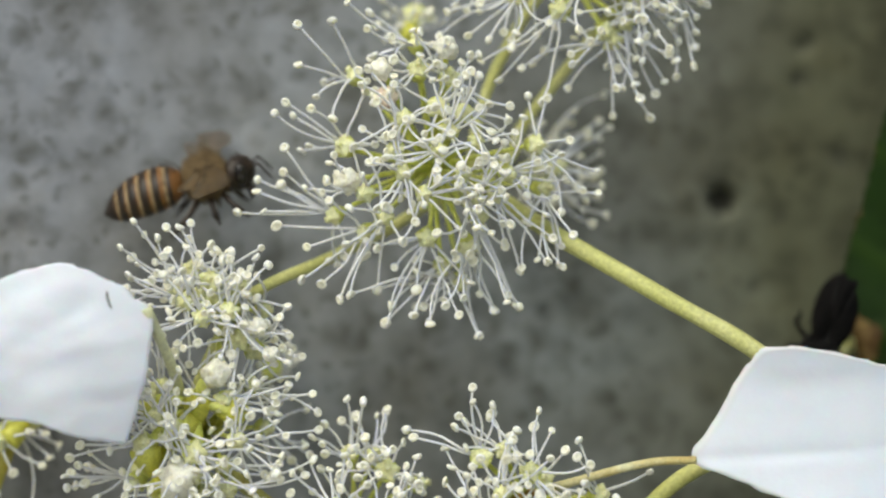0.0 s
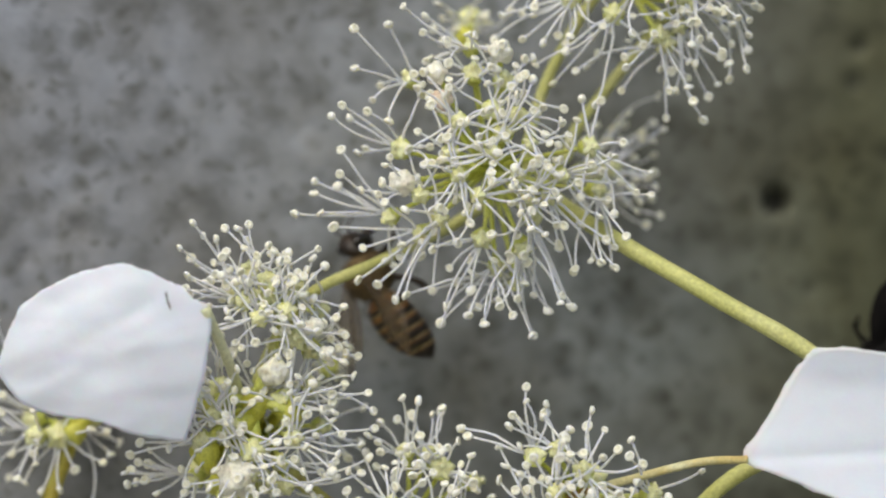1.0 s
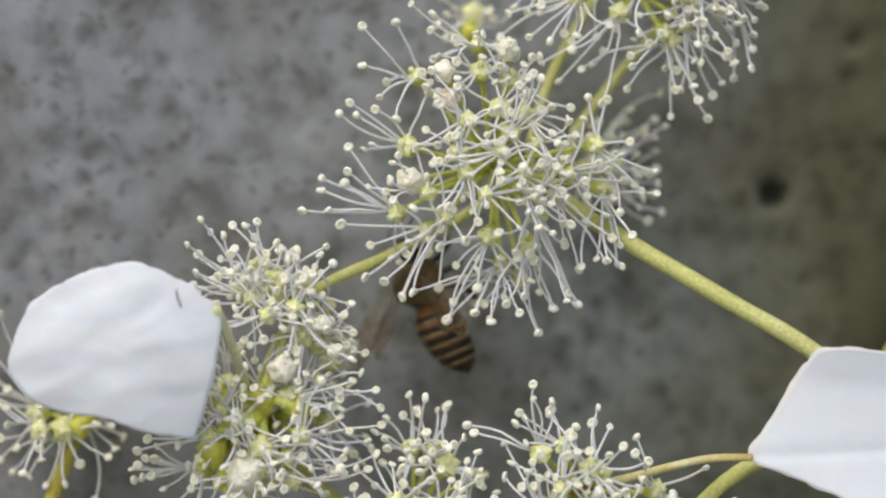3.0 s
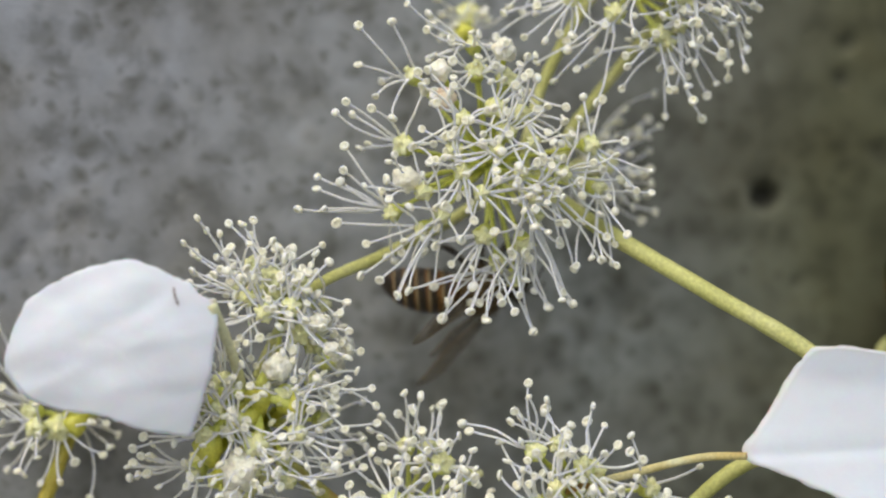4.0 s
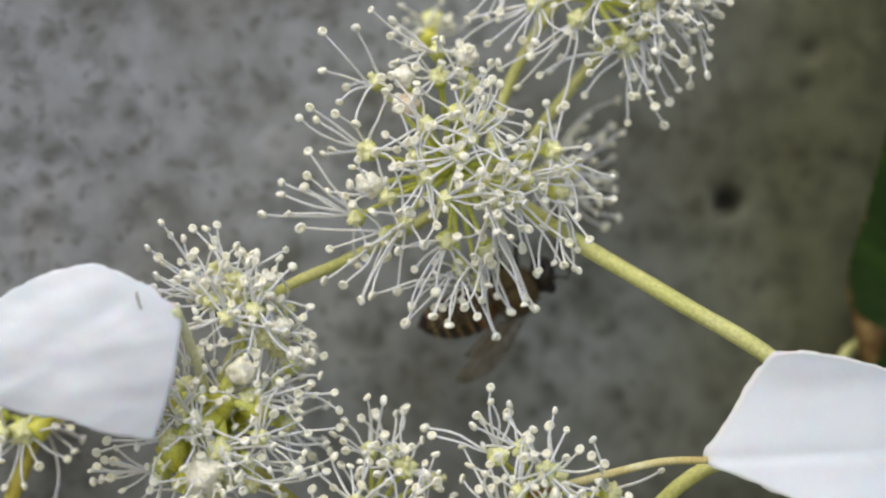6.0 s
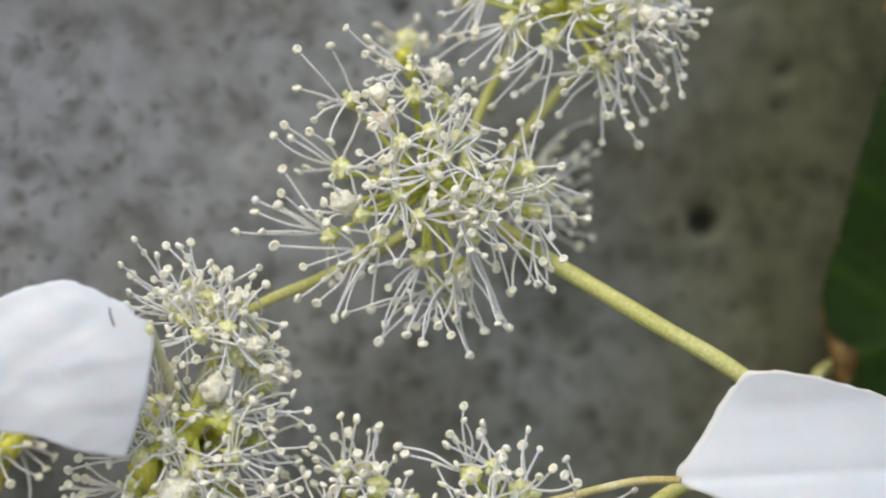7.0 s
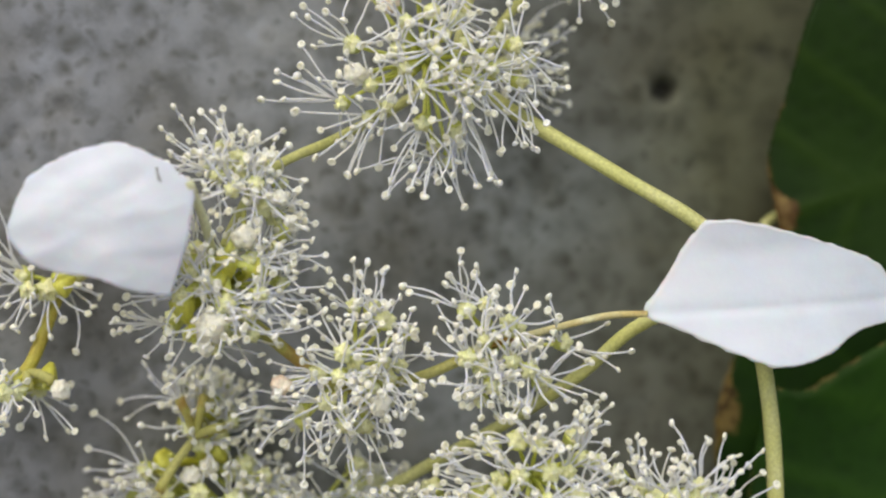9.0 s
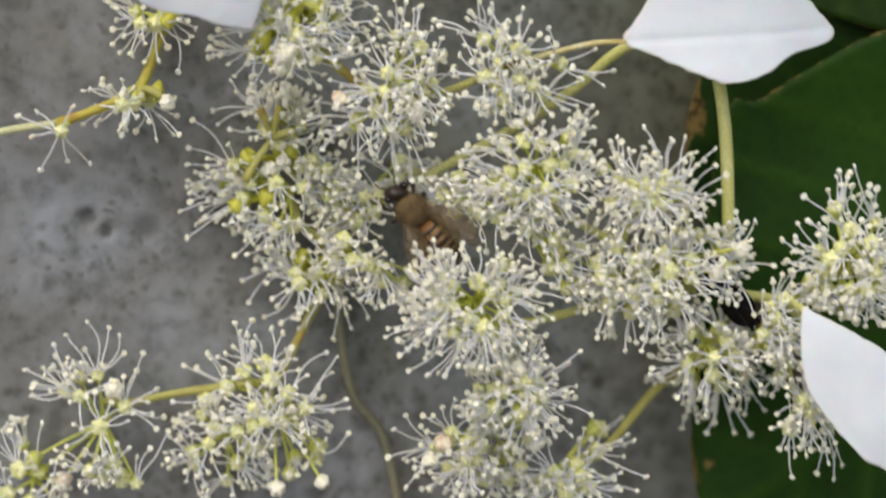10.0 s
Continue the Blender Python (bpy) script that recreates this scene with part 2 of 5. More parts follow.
def thing(name, place, label, category, group="", kind=""):
    e = new(name)
    e.empty_display_size = 0.005
    e.location = place
    return tagged(e, label, category, group, kind)


def mesh_of(name, verts, faces, mats, slots=None, smooth=True):
    me = bpy.data.meshes.new(name)
    me.from_pydata([tuple(v) for v in verts], [], faces)
    for m in mats:
        me.materials.append(m)
    if slots is not None:
        me.polygons.foreach_set("material_index", slots)
    if smooth:
        me.polygons.foreach_set("use_smooth", [True] * len(me.polygons))
    me.update()
    return me


def part(name, me, parent, offset=(0, 0, 0), label="", kind=""):
    ob = new(name, me)
    ob.parent = parent
    ob.location = offset
    return tagged(ob, label, kind=kind)


class Shape:
    """Collects vertices and faces of one mesh."""

    def __init__(self):
        self.v, self.f, self.s = [], [], []

    def ring_tube(self, pts, radii, sides=6, slot=0, cap=True):
        """A tube along pts."""
        base, n = len(self.v), len(pts)
        side = None
        for i, p in enumerate(pts):
            d = (pts[min(i + 1, n - 1)] - pts[max(i - 1, 0)]).normalized()
            if side is None:
                side = d.orthogonal().normalized()
            side = (side - d * side.dot(d)).normalized()
            up = d.cross(side)
            for k in range(sides):
                a = 2 * math.pi * k / sides
                self.v.append(p + (side * math.cos(a) + up * math.sin(a)) * radii[i])
        for i in range(n - 1):
            for k in range(sides):
                a, b = base + i * sides + k, base + i * sides + (k + 1) % sides
                self.f.append((a, b, b + sides, a + sides))
                self.s.append(slot)
        if cap:
            self.f.append(tuple(base + k for k in reversed(range(sides))))
            self.f.append(tuple(base + (n - 1) * sides + k for k in range(sides)))
            self.s += [slot, slot]

    def lathe(self, place, axis, profile, sides=10, slot=0, lobes=0, depth=0.0, squash=1.0):
        """A solid of revolution: profile rows (height, radius) along axis."""
        axis = axis.normalized()
        u = axis.orthogonal().normalized()
        w = axis.cross(u)
        base = len(self.v)
        for h, r in profile:
            for k in range(sides):
                a = 2 * math.pi * k / sides
                rr = r * (1 + depth * math.cos(lobes * a))
                self.v.append(place + axis * h + (u * math.cos(a) * squash + w * math.sin(a)) * rr)
        n = len(profile)
        for i in range(n - 1):
            for k in range(sides):
                a, b = base + i * sides + k, base + i * sides + (k + 1) % sides
                self.f.append((a, b, b + sides, a + sides))
                self.s.append(slot)
        self.f.append(tuple(base + k for k in reversed(range(sides))))
        self.f.append(tuple(base + (n - 1) * sides + k for k in range(sides)))
        self.s += [slot, slot]

    def ball(self, place, axis, rx, ry, sides=8, rows=6, slot=0, lobes=0, depth=0.0, squash=1.0):
        prof = []
        for i in range(rows):
            a = math.pi * (0.09 + 0.82 * i / (rows - 1))
            prof.append((-math.cos(a) * ry, math.sin(a) * rx))
        self.lathe(place, axis, prof, sides, slot, lobes, depth, squash)

    def mesh(self, name, mats):
        return mesh_of(name, self.v, self.f, mats, self.s)


def spline(points, steps):
    """Points along a smooth curve through the given ones."""
    pts = [Vector(p) for p in points]
    pts = [pts[0] * 2 - pts[1], *pts, pts[-1] * 2 - pts[-2]]
    out = []
    for i in range(1, len(pts) - 2):
        a, b, c, d = pts[i - 1:i + 3]
        for k in range(steps):
            t = k / steps
            out.append(0.5 * (2 * b + (c - a) * t + (2 * a - 5 * b + 4 * c - d) * t * t + (3 * b - a - 3 * c + d) * t ** 3))
    out.append(pts[-2])
    return out


# ---- setting: concrete wall and ground ----
PITS = [(26.1, 4.65, 1.15, 2.6), (33.5, 17.9, 0.7, 0.6), (32.9, 14.7, 0.8, 0.5), (36.1, 8.6, 0.8, 0.5), (37.0, 7.8, 0.7, 0.4),
        (31.2, 3.2, 0.6, 0.4), (29.0, -2.6, 0.6, 0.5), (0.1, 22.0, 0.7, 0.8), (-30.1, 2.7, 0.8, 0.5), (-39.5, -36.1, 1.1, 0.9),
        (-37.6, -37.9, 0.9, 0.7), (-33.0, -37.7, 1.5, 0.5), (19.8, -58.4, 0.9, 0.6), (21.4, -60.6, 0.8, 0.6), (-43.6, -55.8, 1.0, 0.4),
        (-34.2, 0.2, 0.7, 0.4), (10.9, -4.6, 0.6, 0.4), (8.3, -9.7, 0.6, 0.4)]


def wall():
    """A concrete wall whose face is finely modelled where it is seen from near: pits, trowel waves, grains."""
    def steps(lo, hi, far0, far1):
        fine = np.arange(lo, hi + 0.01, 0.6)
        return np.concatenate([np.linspace(far0, lo - 40, 8), np.linspace(lo - 30, lo - 3, 6), fine, np.linspace(hi + 3, hi + 30, 6), np.linspace(hi + 40, far1, 8)])
    xs, zs = steps(-66, 66, -3000, 3000), steps(-84, 34, -1200, 1500)
    gx, gz = np.meshgrid(xs, zs)
    dy = np.zeros_like(gx)
    rng = np.random.default_rng(4)
    small = [(rng.uniform(-64, 64), rng.uniform(-82, 32), rng.uniform(0.3, 0.8), rng.uniform(0.15, 0.5)) for _ in range(150)]
    for x, z, r, d in PITS + small:
        q = ((gx - x) ** 2 + (gz - z) ** 2) / r ** 2
        dy += d * np.exp(-q ** 2.2)
    for i in range(gx.shape[0]):
        for j in range(gx.shape[1]):
            if abs(gx[i, j]) < 70 and -90 < gz[i, j] < 40:
                dy[i, j] += 0.35 * noise.noise((gx[i, j] * 0.09, gz[i, j] * 0.09, 3)) + 0.12 * noise.noise((gx[i, j] * 0.6, gz[i, j] * 0.6, 7))
    verts = [(x * MM, (wall_y(x, z) + d) * MM, EYE + z * MM) for x, z, d in zip(gx.ravel(), gz.ravel(), dy.ravel())]
    h, w = gx.shape
    faces = [(i * w + j, i * w + j + 1, (i + 1) * w + j + 1, (i + 1) * w + j) for i in range(h - 1) for j in range(w - 1)]
    b0 = len(verts)
    for x, z in ((xs[0], zs[0]), (xs[-1], zs[0]), (xs[-1], zs[-1]), (xs[0], zs[-1])):
        verts.append((x * MM, (wall_y(x, z) + 200) * MM, EYE + z * MM))
    faces.append((b0 + 3, b0 + 2, b0 + 1, b0))
    faces.append(tuple([b0, b0 + 1] + [j for j in range(w - 1, -1, -1)]))
    faces.append(tuple([b0 + 2, b0 + 3] + [(h - 1) * w + j for j in range(w)]))
    faces.append(tuple([b0 + 3, b0] + [i * w for i in range(h)]))
    faces.append(tuple([b0 + 1, b0 + 2] + [i * w + w - 1 for i in range(h - 1, -1, -1)]))
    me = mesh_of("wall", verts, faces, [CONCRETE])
    # amount of painted shade at each point, strongest in the deep pits
    hole_shade = np.zeros(len(verts))
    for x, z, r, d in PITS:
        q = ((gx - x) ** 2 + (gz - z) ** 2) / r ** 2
        hole_shade[:gx.size] += (min(0.8, 0.3 + d * 0.4) * np.exp(-q ** 2.4)).ravel()
    me.attributes.new("pit_shade", 'FLOAT', 'POINT').data.foreach_set("value", hole_shade.clip(0, 0.95))
    ob = new("wall", me)
    tagged(ob, "weathered grey concrete wall with dark pits, olive film and painted-in shade", "wall", kind="structure")


def ground():
    s = 400.0
    ob = new("ground", mesh_of("ground", [(-s, -s, 0), (s, -s, 0), (s, s, 0), (-s, s, 0)], [(0, 1, 2, 3)], [GROUND], smooth=False))
    tagged(ob, "plain grey concrete ground at the foot of the wall", "ground", kind="structure")


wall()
ground()

# ---- the climbing hydrangea: branches, florets, sepals, leaves ----
ROOT = P(52, 270, -1200)
plant = thing("climbing_hydrangea", ROOT, "yellow-green branching stems of a climbing hydrangea on a concrete wall", "flowering plant")
rnd = random.Random(11)


def branch(points, r0, r1, name="branch", m=None, label="", steps=7, sides=9, swell=0.0, owner=None):
    owner = owner or plant
    pts = spline([P(*p) for p in points], steps)
    n = len(pts)
    o = pts[0]
    s = Shape()
    rr = [(r0 + (r1 - r0) * i / (n - 1)) * MM * (1 + 0.07 * noise.noise(p * 300)) for i, p in enumerate(pts)]
    if swell:
        rr[-1] *= 1 + swell
        rr[0] *= 1 + swell
    s.ring_tube([p - o for p in pts], rr, sides)
    return part(name, s.mesh(name, [m or STEM]), owner, o - owner.location, label)


def stamen(s, base, tip, bend, filament=0, anther=1, hollow=2, size=1.0):
    """A thin curved filament from base to tip; on its end a small round anther, burst open and hollow on its face."""
    d = tip - base
    side = d.orthogonal().normalized()
    side = Matrix.Rotation(rnd.uniform(0, 6.28), 3, d) @ side
    turn = d.cross(side).normalized() * rnd.uniform(-1, 1)
    pts = []
    for i in range(7):
        t = i / 6
        pts.append(base + d * t + side * (bend * d.length * math.sin(math.pi * t) * (0.7 + 0.6 * t)) + turn * (0.05 * d.length * math.sin(2.6 * math.pi * t) * (1 - t)))
    s.ring_tube(pts, [(0.118 - 0.026 * i / 6) * MM for i in range(7)], 5, filament, cap=False)
    along = (pts[-1] - pts[-3]).normalized()
    axis = along.orthogonal().normalized()
    axis = Matrix.Rotation(rnd.uniform(0, 6.28), 3, along) @ axis
    axis = (axis + along * rnd.uniform(-0.3, 0.9) + Vector((rnd.uniform(-.4, .4), rnd.uniform(-1.3, 0.1), rnd.uniform(-.4, .4)))).normalized()
    r = rnd.uniform(0.33, 0.44) * MM * size
    deep = rnd.uniform(0.75, 1.05)
    rows = [(-0.62 * deep, 0.36), (-0.42 * deep, 0.80), (0.0, 1.0), (0.30 * deep, 0.90), (0.40 * deep, 0.66), (0.22 * deep, 0.42), (0.14 * deep, 0.12)]
    first = len(s.f)
    s.lathe(tip + along * r * 0.5, axis, [(h * r, w * r) for h, w in rows], 10, anther, 2, 0.10, rnd.uniform(0.72, 1.0))
    for k in list(range(first + 40, first + 60)) + [len(s.f) - 1]:
        s.s[k] = hollow


def outline_radius(tips, cx, cz):
    rows = sorted((math.atan2(z - cz, x - cx), math.hypot(x - cx, z - cz)) for x, z in tips)
    angles = [a for a, _ in rows]
    radii = [r for _, r in rows]
    angles = [angles[-1] - 2 * math.pi] + angles + [angles[0] + 2 * math.pi]
    radii = [radii[-1]] + radii + [radii[0]]
    return lambda a: float(np.interp(a, angles, radii))


def umbel(y, florets, tips, buds, single=False, label="", extra=0.8, length=(2.6, 4.6), stamens=(8, 11), cups=(), rear=0, loose=False, deep=6.5):
    """A cluster of florets on a dome: the given florets and longest stamens, the rest at random."""
    cx = sum(x for x, _ in florets) / len(florets)
    cz = sum(z for _, z in florets) / len(florets)
    reach = max(math.hypot(x - cx, z - cz) for x, z in florets) + 1e-6
    edge = outline_radius(tips, cx, cz)
    node_at = P(cx, y + deep, cz)
    cluster = thing("flower_cluster", node_at, label or "cluster of fertile florets with long white stamens and cream anthers", "flower", group="flower clusters of the hydrangea")
    built = []

    def add(x, z, deeper):
        q = math.hypot(x - cx, z - cz) / reach
        place = P(x, y - 1.5 + deeper + 4.5 * q * q + rnd.uniform(-0.7, 0.7), z)
        axis = (place - P(cx, y + deep, cz)).normalized()
        axis = (axis + Vector((rnd.uniform(-.25, .25), rnd.uniform(-.6, -.1), rnd.uniform(-.25, .25)))).normalized()
        built.append([place, axis, [], x, z])
    for x, z in florets:
        add(x, z, 0.0)
    for _ in range(int(len(florets) * (0.1 if single else extra))):
        x, z = florets[rnd.randrange(len(florets))]
        a = rnd.uniform(0, 6.28)
        add(x + 1.7 * math.cos(a), z + 1.7 * math.sin(a), rnd.uniform(-0.6, 2.0))
    for _ in range(rear):
        x, z = florets[rnd.randrange(len(florets))]
        add(x + rnd.uniform(-2.5, 2.5), z + rnd.uniform(-2.5, 2.5), rnd.uniform(2.5, 4.5))
    for x, z in tips:
        f = min(built[:len(florets)], key=lambda f: abs(math.hypot(f[3] - x, f[4] - z) - 3.6) + 0.5 * len(f[2]) - 0.25 * math.hypot(f[3] - cx, f[4] - cz))
        f[2].append(P(x, y + rnd.uniform(-1.0, 2.0), z))
    zero = Vector((0, 0, 0))
    for at, (place, axis, wanted, x, z) in enumerate(built):
        apart = loose or (single and at < len(florets))
        s = Shape()
        g = rnd.uniform(0.95, 1.35) * (1.0 if single else 1.08 if loose else 1.25)
        s.lathe(zero, axis, [(-0.95 * MM * g, 0.16 * MM), (-0.75 * MM * g, 0.40 * MM * g), (-0.3 * MM, 0.62 * MM * g), (0, 0.68 * MM * g), (0.08 * MM, 0.63 * MM * g)], 10, 0, 5, 0.06)
        s.lathe(axis * 0.06 * MM, axis, [(0, 0.62 * MM * g), (0.16 * MM, 0.57 * MM * g), (0.30 * MM, 0.40 * MM * g), (0.36 * MM, 0.24 * MM), (0.62 * MM, 0.20 * MM), (0.72 * MM, 0.26 * MM), (0.80 * MM, 0.10 * MM)], 20, 1, 5, 0.24)
        foot = -axis * 0.9 * MM
        back = node_at - place
        mid = foot.lerp(back, 0.45) - axis * 0.7 * MM
        s.ring_tube(spline([foot, mid, back], 4), [0.17 * MM] * 3 + [0.2 * MM] * 3 + [0.26 * MM] * 3, 6, 0)
        fl = part("floret", s.mesh("floret", [CUP, DISC]), cluster, place - node_at)
        u = axis.orthogonal().normalized()
        w = axis.cross(u)
        # stamens splay away from the middle of their cluster
        outward = Vector((x - cx, 0, z - cz)) / reach * (0.0 if single else 0.4 if loose else 0.8)
        stems = [(t - place) for t in wanted]
        count = rnd.randint(7, 10) if single and apart else rnd.randint(*stamens)
        tries = 0
        while len(stems) < count and tries < 60:
            tries += 1
            a = rnd.uniform(0, 2 * math.pi)
            c = rnd.uniform(-0.05, 0.85 if single else 0.72)
            d = axis * c + (u * math.cos(a) + w * math.sin(a)) * math.sqrt(1 - c * c)
            d = (d + outward).normalized()
            t = d * rnd.uniform(*length) * MM
            tx, tz = (place.x + t.x) / MM, (place.z + t.z - EYE) / MM
            if math.hypot(tx - cx, tz - cz) > 0.97 * edge(math.atan2(tz - cz, tx - cx)):
                continue
            stems.append(t)
        joined = Shape()
        for t in stems:
            d = t.normalized()
            rim = (d - axis * d.dot(axis))
            start = axis * 0.12 * MM + (rim.normalized() * 0.52 * MM * g if rim.length > 0.1 else zero)
            one = Shape() if apart else joined
            stamen(one, start, t, rnd.uniform(-0.10, 0.15), size=1.0)
            if apart:
                part("stamen", one.mesh("stamen", [FILAMENT, ANTHER, HOLLOW]), fl)
        if not apart:
            part("stamen_tuft", joined.mesh("stamen_tuft", [FILAMENT, ANTHER, HOLLOW]), fl, kind="stuff")
    for x, z, g in cups:
        place = P(x, y + 0.4, z)
        side = rnd.uniform(0, 6.28)
        ax = Vector((math.cos(side), rnd.uniform(-.7, -.2), math.sin(side))).normalized()
        s = Shape()
        s.lathe(zero, ax, [(h * MM * g, w * MM * g) for h, w in ((-1.5, 0.25), (-1.0, 0.55), (-0.3, 0.88), (0.25, 0.95), (0.42, 0.72), (0.46, 0.4), (0.46, 0.15))], 14, 0, 5, 0.10)
        s.lathe(ax * 0.25 * MM * g, ax, [(0, 0.2 * MM * g), (0.45 * MM * g, 0.15 * MM * g), (0.6 * MM * g, 0.2 * MM * g), (0.68 * MM * g, 0.08 * MM * g)], 8, 1)
        back = node_at - place
        s.ring_tube(spline([-ax * 0.9 * MM * g, back * 0.5, back], 4), [0.34 * MM * g] * 9, 7, 0)
        part("calyx_cup", s.mesh("calyx_cup", [SPENT, CUP]), cluster, place - node_at, "spent yellow-green floret cup without stamens")
    for x, z, *more in buds:
        g = more[0] if more else 1.0
        place = P(x, y - 0.9, z)
        s = Shape()
        ax = Vector((rnd.uniform(-.4, .4), -1, rnd.uniform(-.4, .4))).normalized()
        r = rnd.uniform(0.80, 1.0) * MM * g
        seed = Vector((x, z, y))
        s.ball(zero, ax, r, 0.95 * r, 28, 16, 0, 5, 0.05)
        s.v = [v * (1 + 0.34 * noise.noise(v * (1.5 / r) + seed) + 0.16 * noise.noise(v * (3.6 / r) + seed) + 0.05 * noise.noise(v * (9 / r))) for v in s.v]
        back = node_at - place
        s.ring_tube(spline([-ax * 0.7 * r, back * 0.5, back], 4), [0.2 * MM] * 9, 6, 1)
        part("bud", s.mesh("bud", [WILTED if len(more) > 1 else BUD, CUP]), cluster, place - node_at, "wilted bud turning pinkish brown" if len(more) > 1 else "cream flower bud, its petals folded together")
    return cluster


umbel(170, [(-3.7, 13.2), (1.1, 13.5), (3.4, 12.8), (0.1, 9.7), (-4.4, 7.9), (-0.5, 7.4), (2.6, 7.3), (4.3, 5.6), (7.6, 5.7), (5.5, 2.7), (-5.2, 2.8), (-2.9, 1.5), (2.8, -1.0), (4.7, 0.4), (0.1, 5.7), (1.5, 4.2), (6.6, 4.2), (1.7, 1.1), (5.3, 8.0), (9.7, 7.9), (10.3, 4.8), (0.9, 15.5), (-2.8, 4.4), (2.5, 10.6), (4.4, 10.1), (3.3, 8.7), (-1.4, 2.6)],
      [(-7.5, 16.5), (-5.1, 16.9), (-3.9, 18.2), (-2.3, 17.6), (-7.5, 13.8), (-8.4, 10.9), (-9.2, 10.1), (-6.3, 11.6), (-6.5, 10.4), (-5.1, 9.9), (-8.6, 7.6), (-10.6, 5.4), (-10.6, 4.5), (-8.6, 5.8), (-8.9, 5.0), (-7.0, 4.7), (-5.8, 4.3), (-11.9, 3.0), (-10.1, 3.1), (-9.0, 2.0), (-6.9, 0.5), (-7.3, -1.8), (-5.9, -2.1), (-4.6, -3.2), (-3.7, -2.9), (-5.4, -0.4), (-1.9, -2.6), (-0.6, -0.9), (-0.8, -3.7), (-1.2, -4.9), (0.8, -4.4), (1.9, -5.0), (3.1, -3.7), (5.4, -5.9), (4.4, -3.2), (6.5, -4.1), (7.4, -3.5), (8.3, -3.8), (8.6, -1.0), (9.8, -0.4), (10.5, -0.5), (11.3, -0.8), (12.2, 1.3), (10.7, 1.1), (11.5, 3.1), (10.9, 4.0), (13.0, 4.6), (14.1, 4.3), (14.0, 6.0), (11.8, 5.3), (12.0, 8.1), (8.0, 8.0), (7.6, 9.8), (9.2, 11.3), (7.6, 10.7), (10.5, 11.1), (-4.7, -3.1), (-1.3, -4.9), (-1.0, -3.7), (0.7, -4.4), (1.8, -4.9), (2.9, -3.3), (4.3, -3.2), (5.3, -5.9), (6.4, -4.0), (5.5, -2.9), (8.1, -3.8), (7.5, -3.0), (8.4, -1.2), (10.3, -0.6), (11.5, -1.0), (11.5, 0.6), (-3.9, -2.9), (-2.0, -2.5), (3.9, -4.4), (4.7, -2.1), (0.9, -2.5)],
      [(-1.6, 13.3), (3.2, 14.8), (-1.2, 11.2, 0.9, 1), (-4.1, 5.3, 1.1)], single=True)
umbel(182, [(10.3, 8.4), (11.0, 5.1), (11.6, 6.9), (9.4, 6.4)],
      [(15.3, 12.4), (13.0, 11.1), (15.0, 10.4), (15.7, 9.8), (14.8, 8.9), (15.0, 7.8), (15.0, 5.3), (14.3, 2.4), (15.4, 3.1), (14.8, 6.4), (12.1, 10.0), (7.6, 8.2), (9.8, 2.8)],
      [])
umbel(173, [(8.4, 19.2), (11.6, 17.9), (13.5, 20.1), (17.0, 19.3), (15.5, 15.8), (16.5, 17.1), (20.0, 21.2), (9.9, 20.9), (6.4, 22.0), (13.3, 23.3), (17.6, 22.9), (10.7, 24.2)],
      [(3.4, 20.0), (3.8, 18.7), (3.4, 18.0), (5.7, 18.5), (5.8, 17.9), (2.8, 16.4), (4.9, 16.2), (6.4, 15.9), (5.9, 14.3), (7.2, 13.0), (8.2, 15.2), (8.9, 13.8), (9.7, 14.1), (9.9, 16.4), (7.5, 16.6), (10.7, 15.2), (11.4, 16.9), (12.9, 16.1), (12.5, 14.7), (15.6, 10.4), (16.3, 12.4), (17.4, 11.5), (18.3, 10.2), (18.7, 12.0), (17.7, 14.3), (19.4, 12.9), (20.4, 13.3), (21.5, 13.9), (21.7, 15.5), (20.4, 15.9), (21.7, 16.5), (21.7, 17.5), (22.2, 20.0), (22.6, 18.6), (23.2, 19.5), (23.6, 20.4), (10.3, 11.3), (12.3, 12.4)],
      [(18.9, 19.7)], loose=True)
umbel(168, [(-15.8, -3.5), (-13.9, -1.9), (-12.4, -4.1), (-14.4, -4.6), (-11.9, -6.1), (-16.7, -2.4), (-10.9, -7.0)],
      [(-20.4, 0.4), (-19.3, 2.2), (-18.8, 1.3), (-17.9, 1.0), (-17.0, 1.8), (-15.2, 2.0), (-13.9, 0.5), (-12.3, -0.1), (-10.3, 0.3), (-9.8, -1.0), (-11.1, -2.3), (-8.4, -3.9), (-9.5, -6.1), (-8.4, -5.9), (-7.6, -7.5)],
      [(-13.4, -8.6, 1.05), (-10.5, -5.3, 0.7), (-9.5, -7.2, 0.6)], extra=0.6, stamens=(8, 11), rear=3, loose=True)
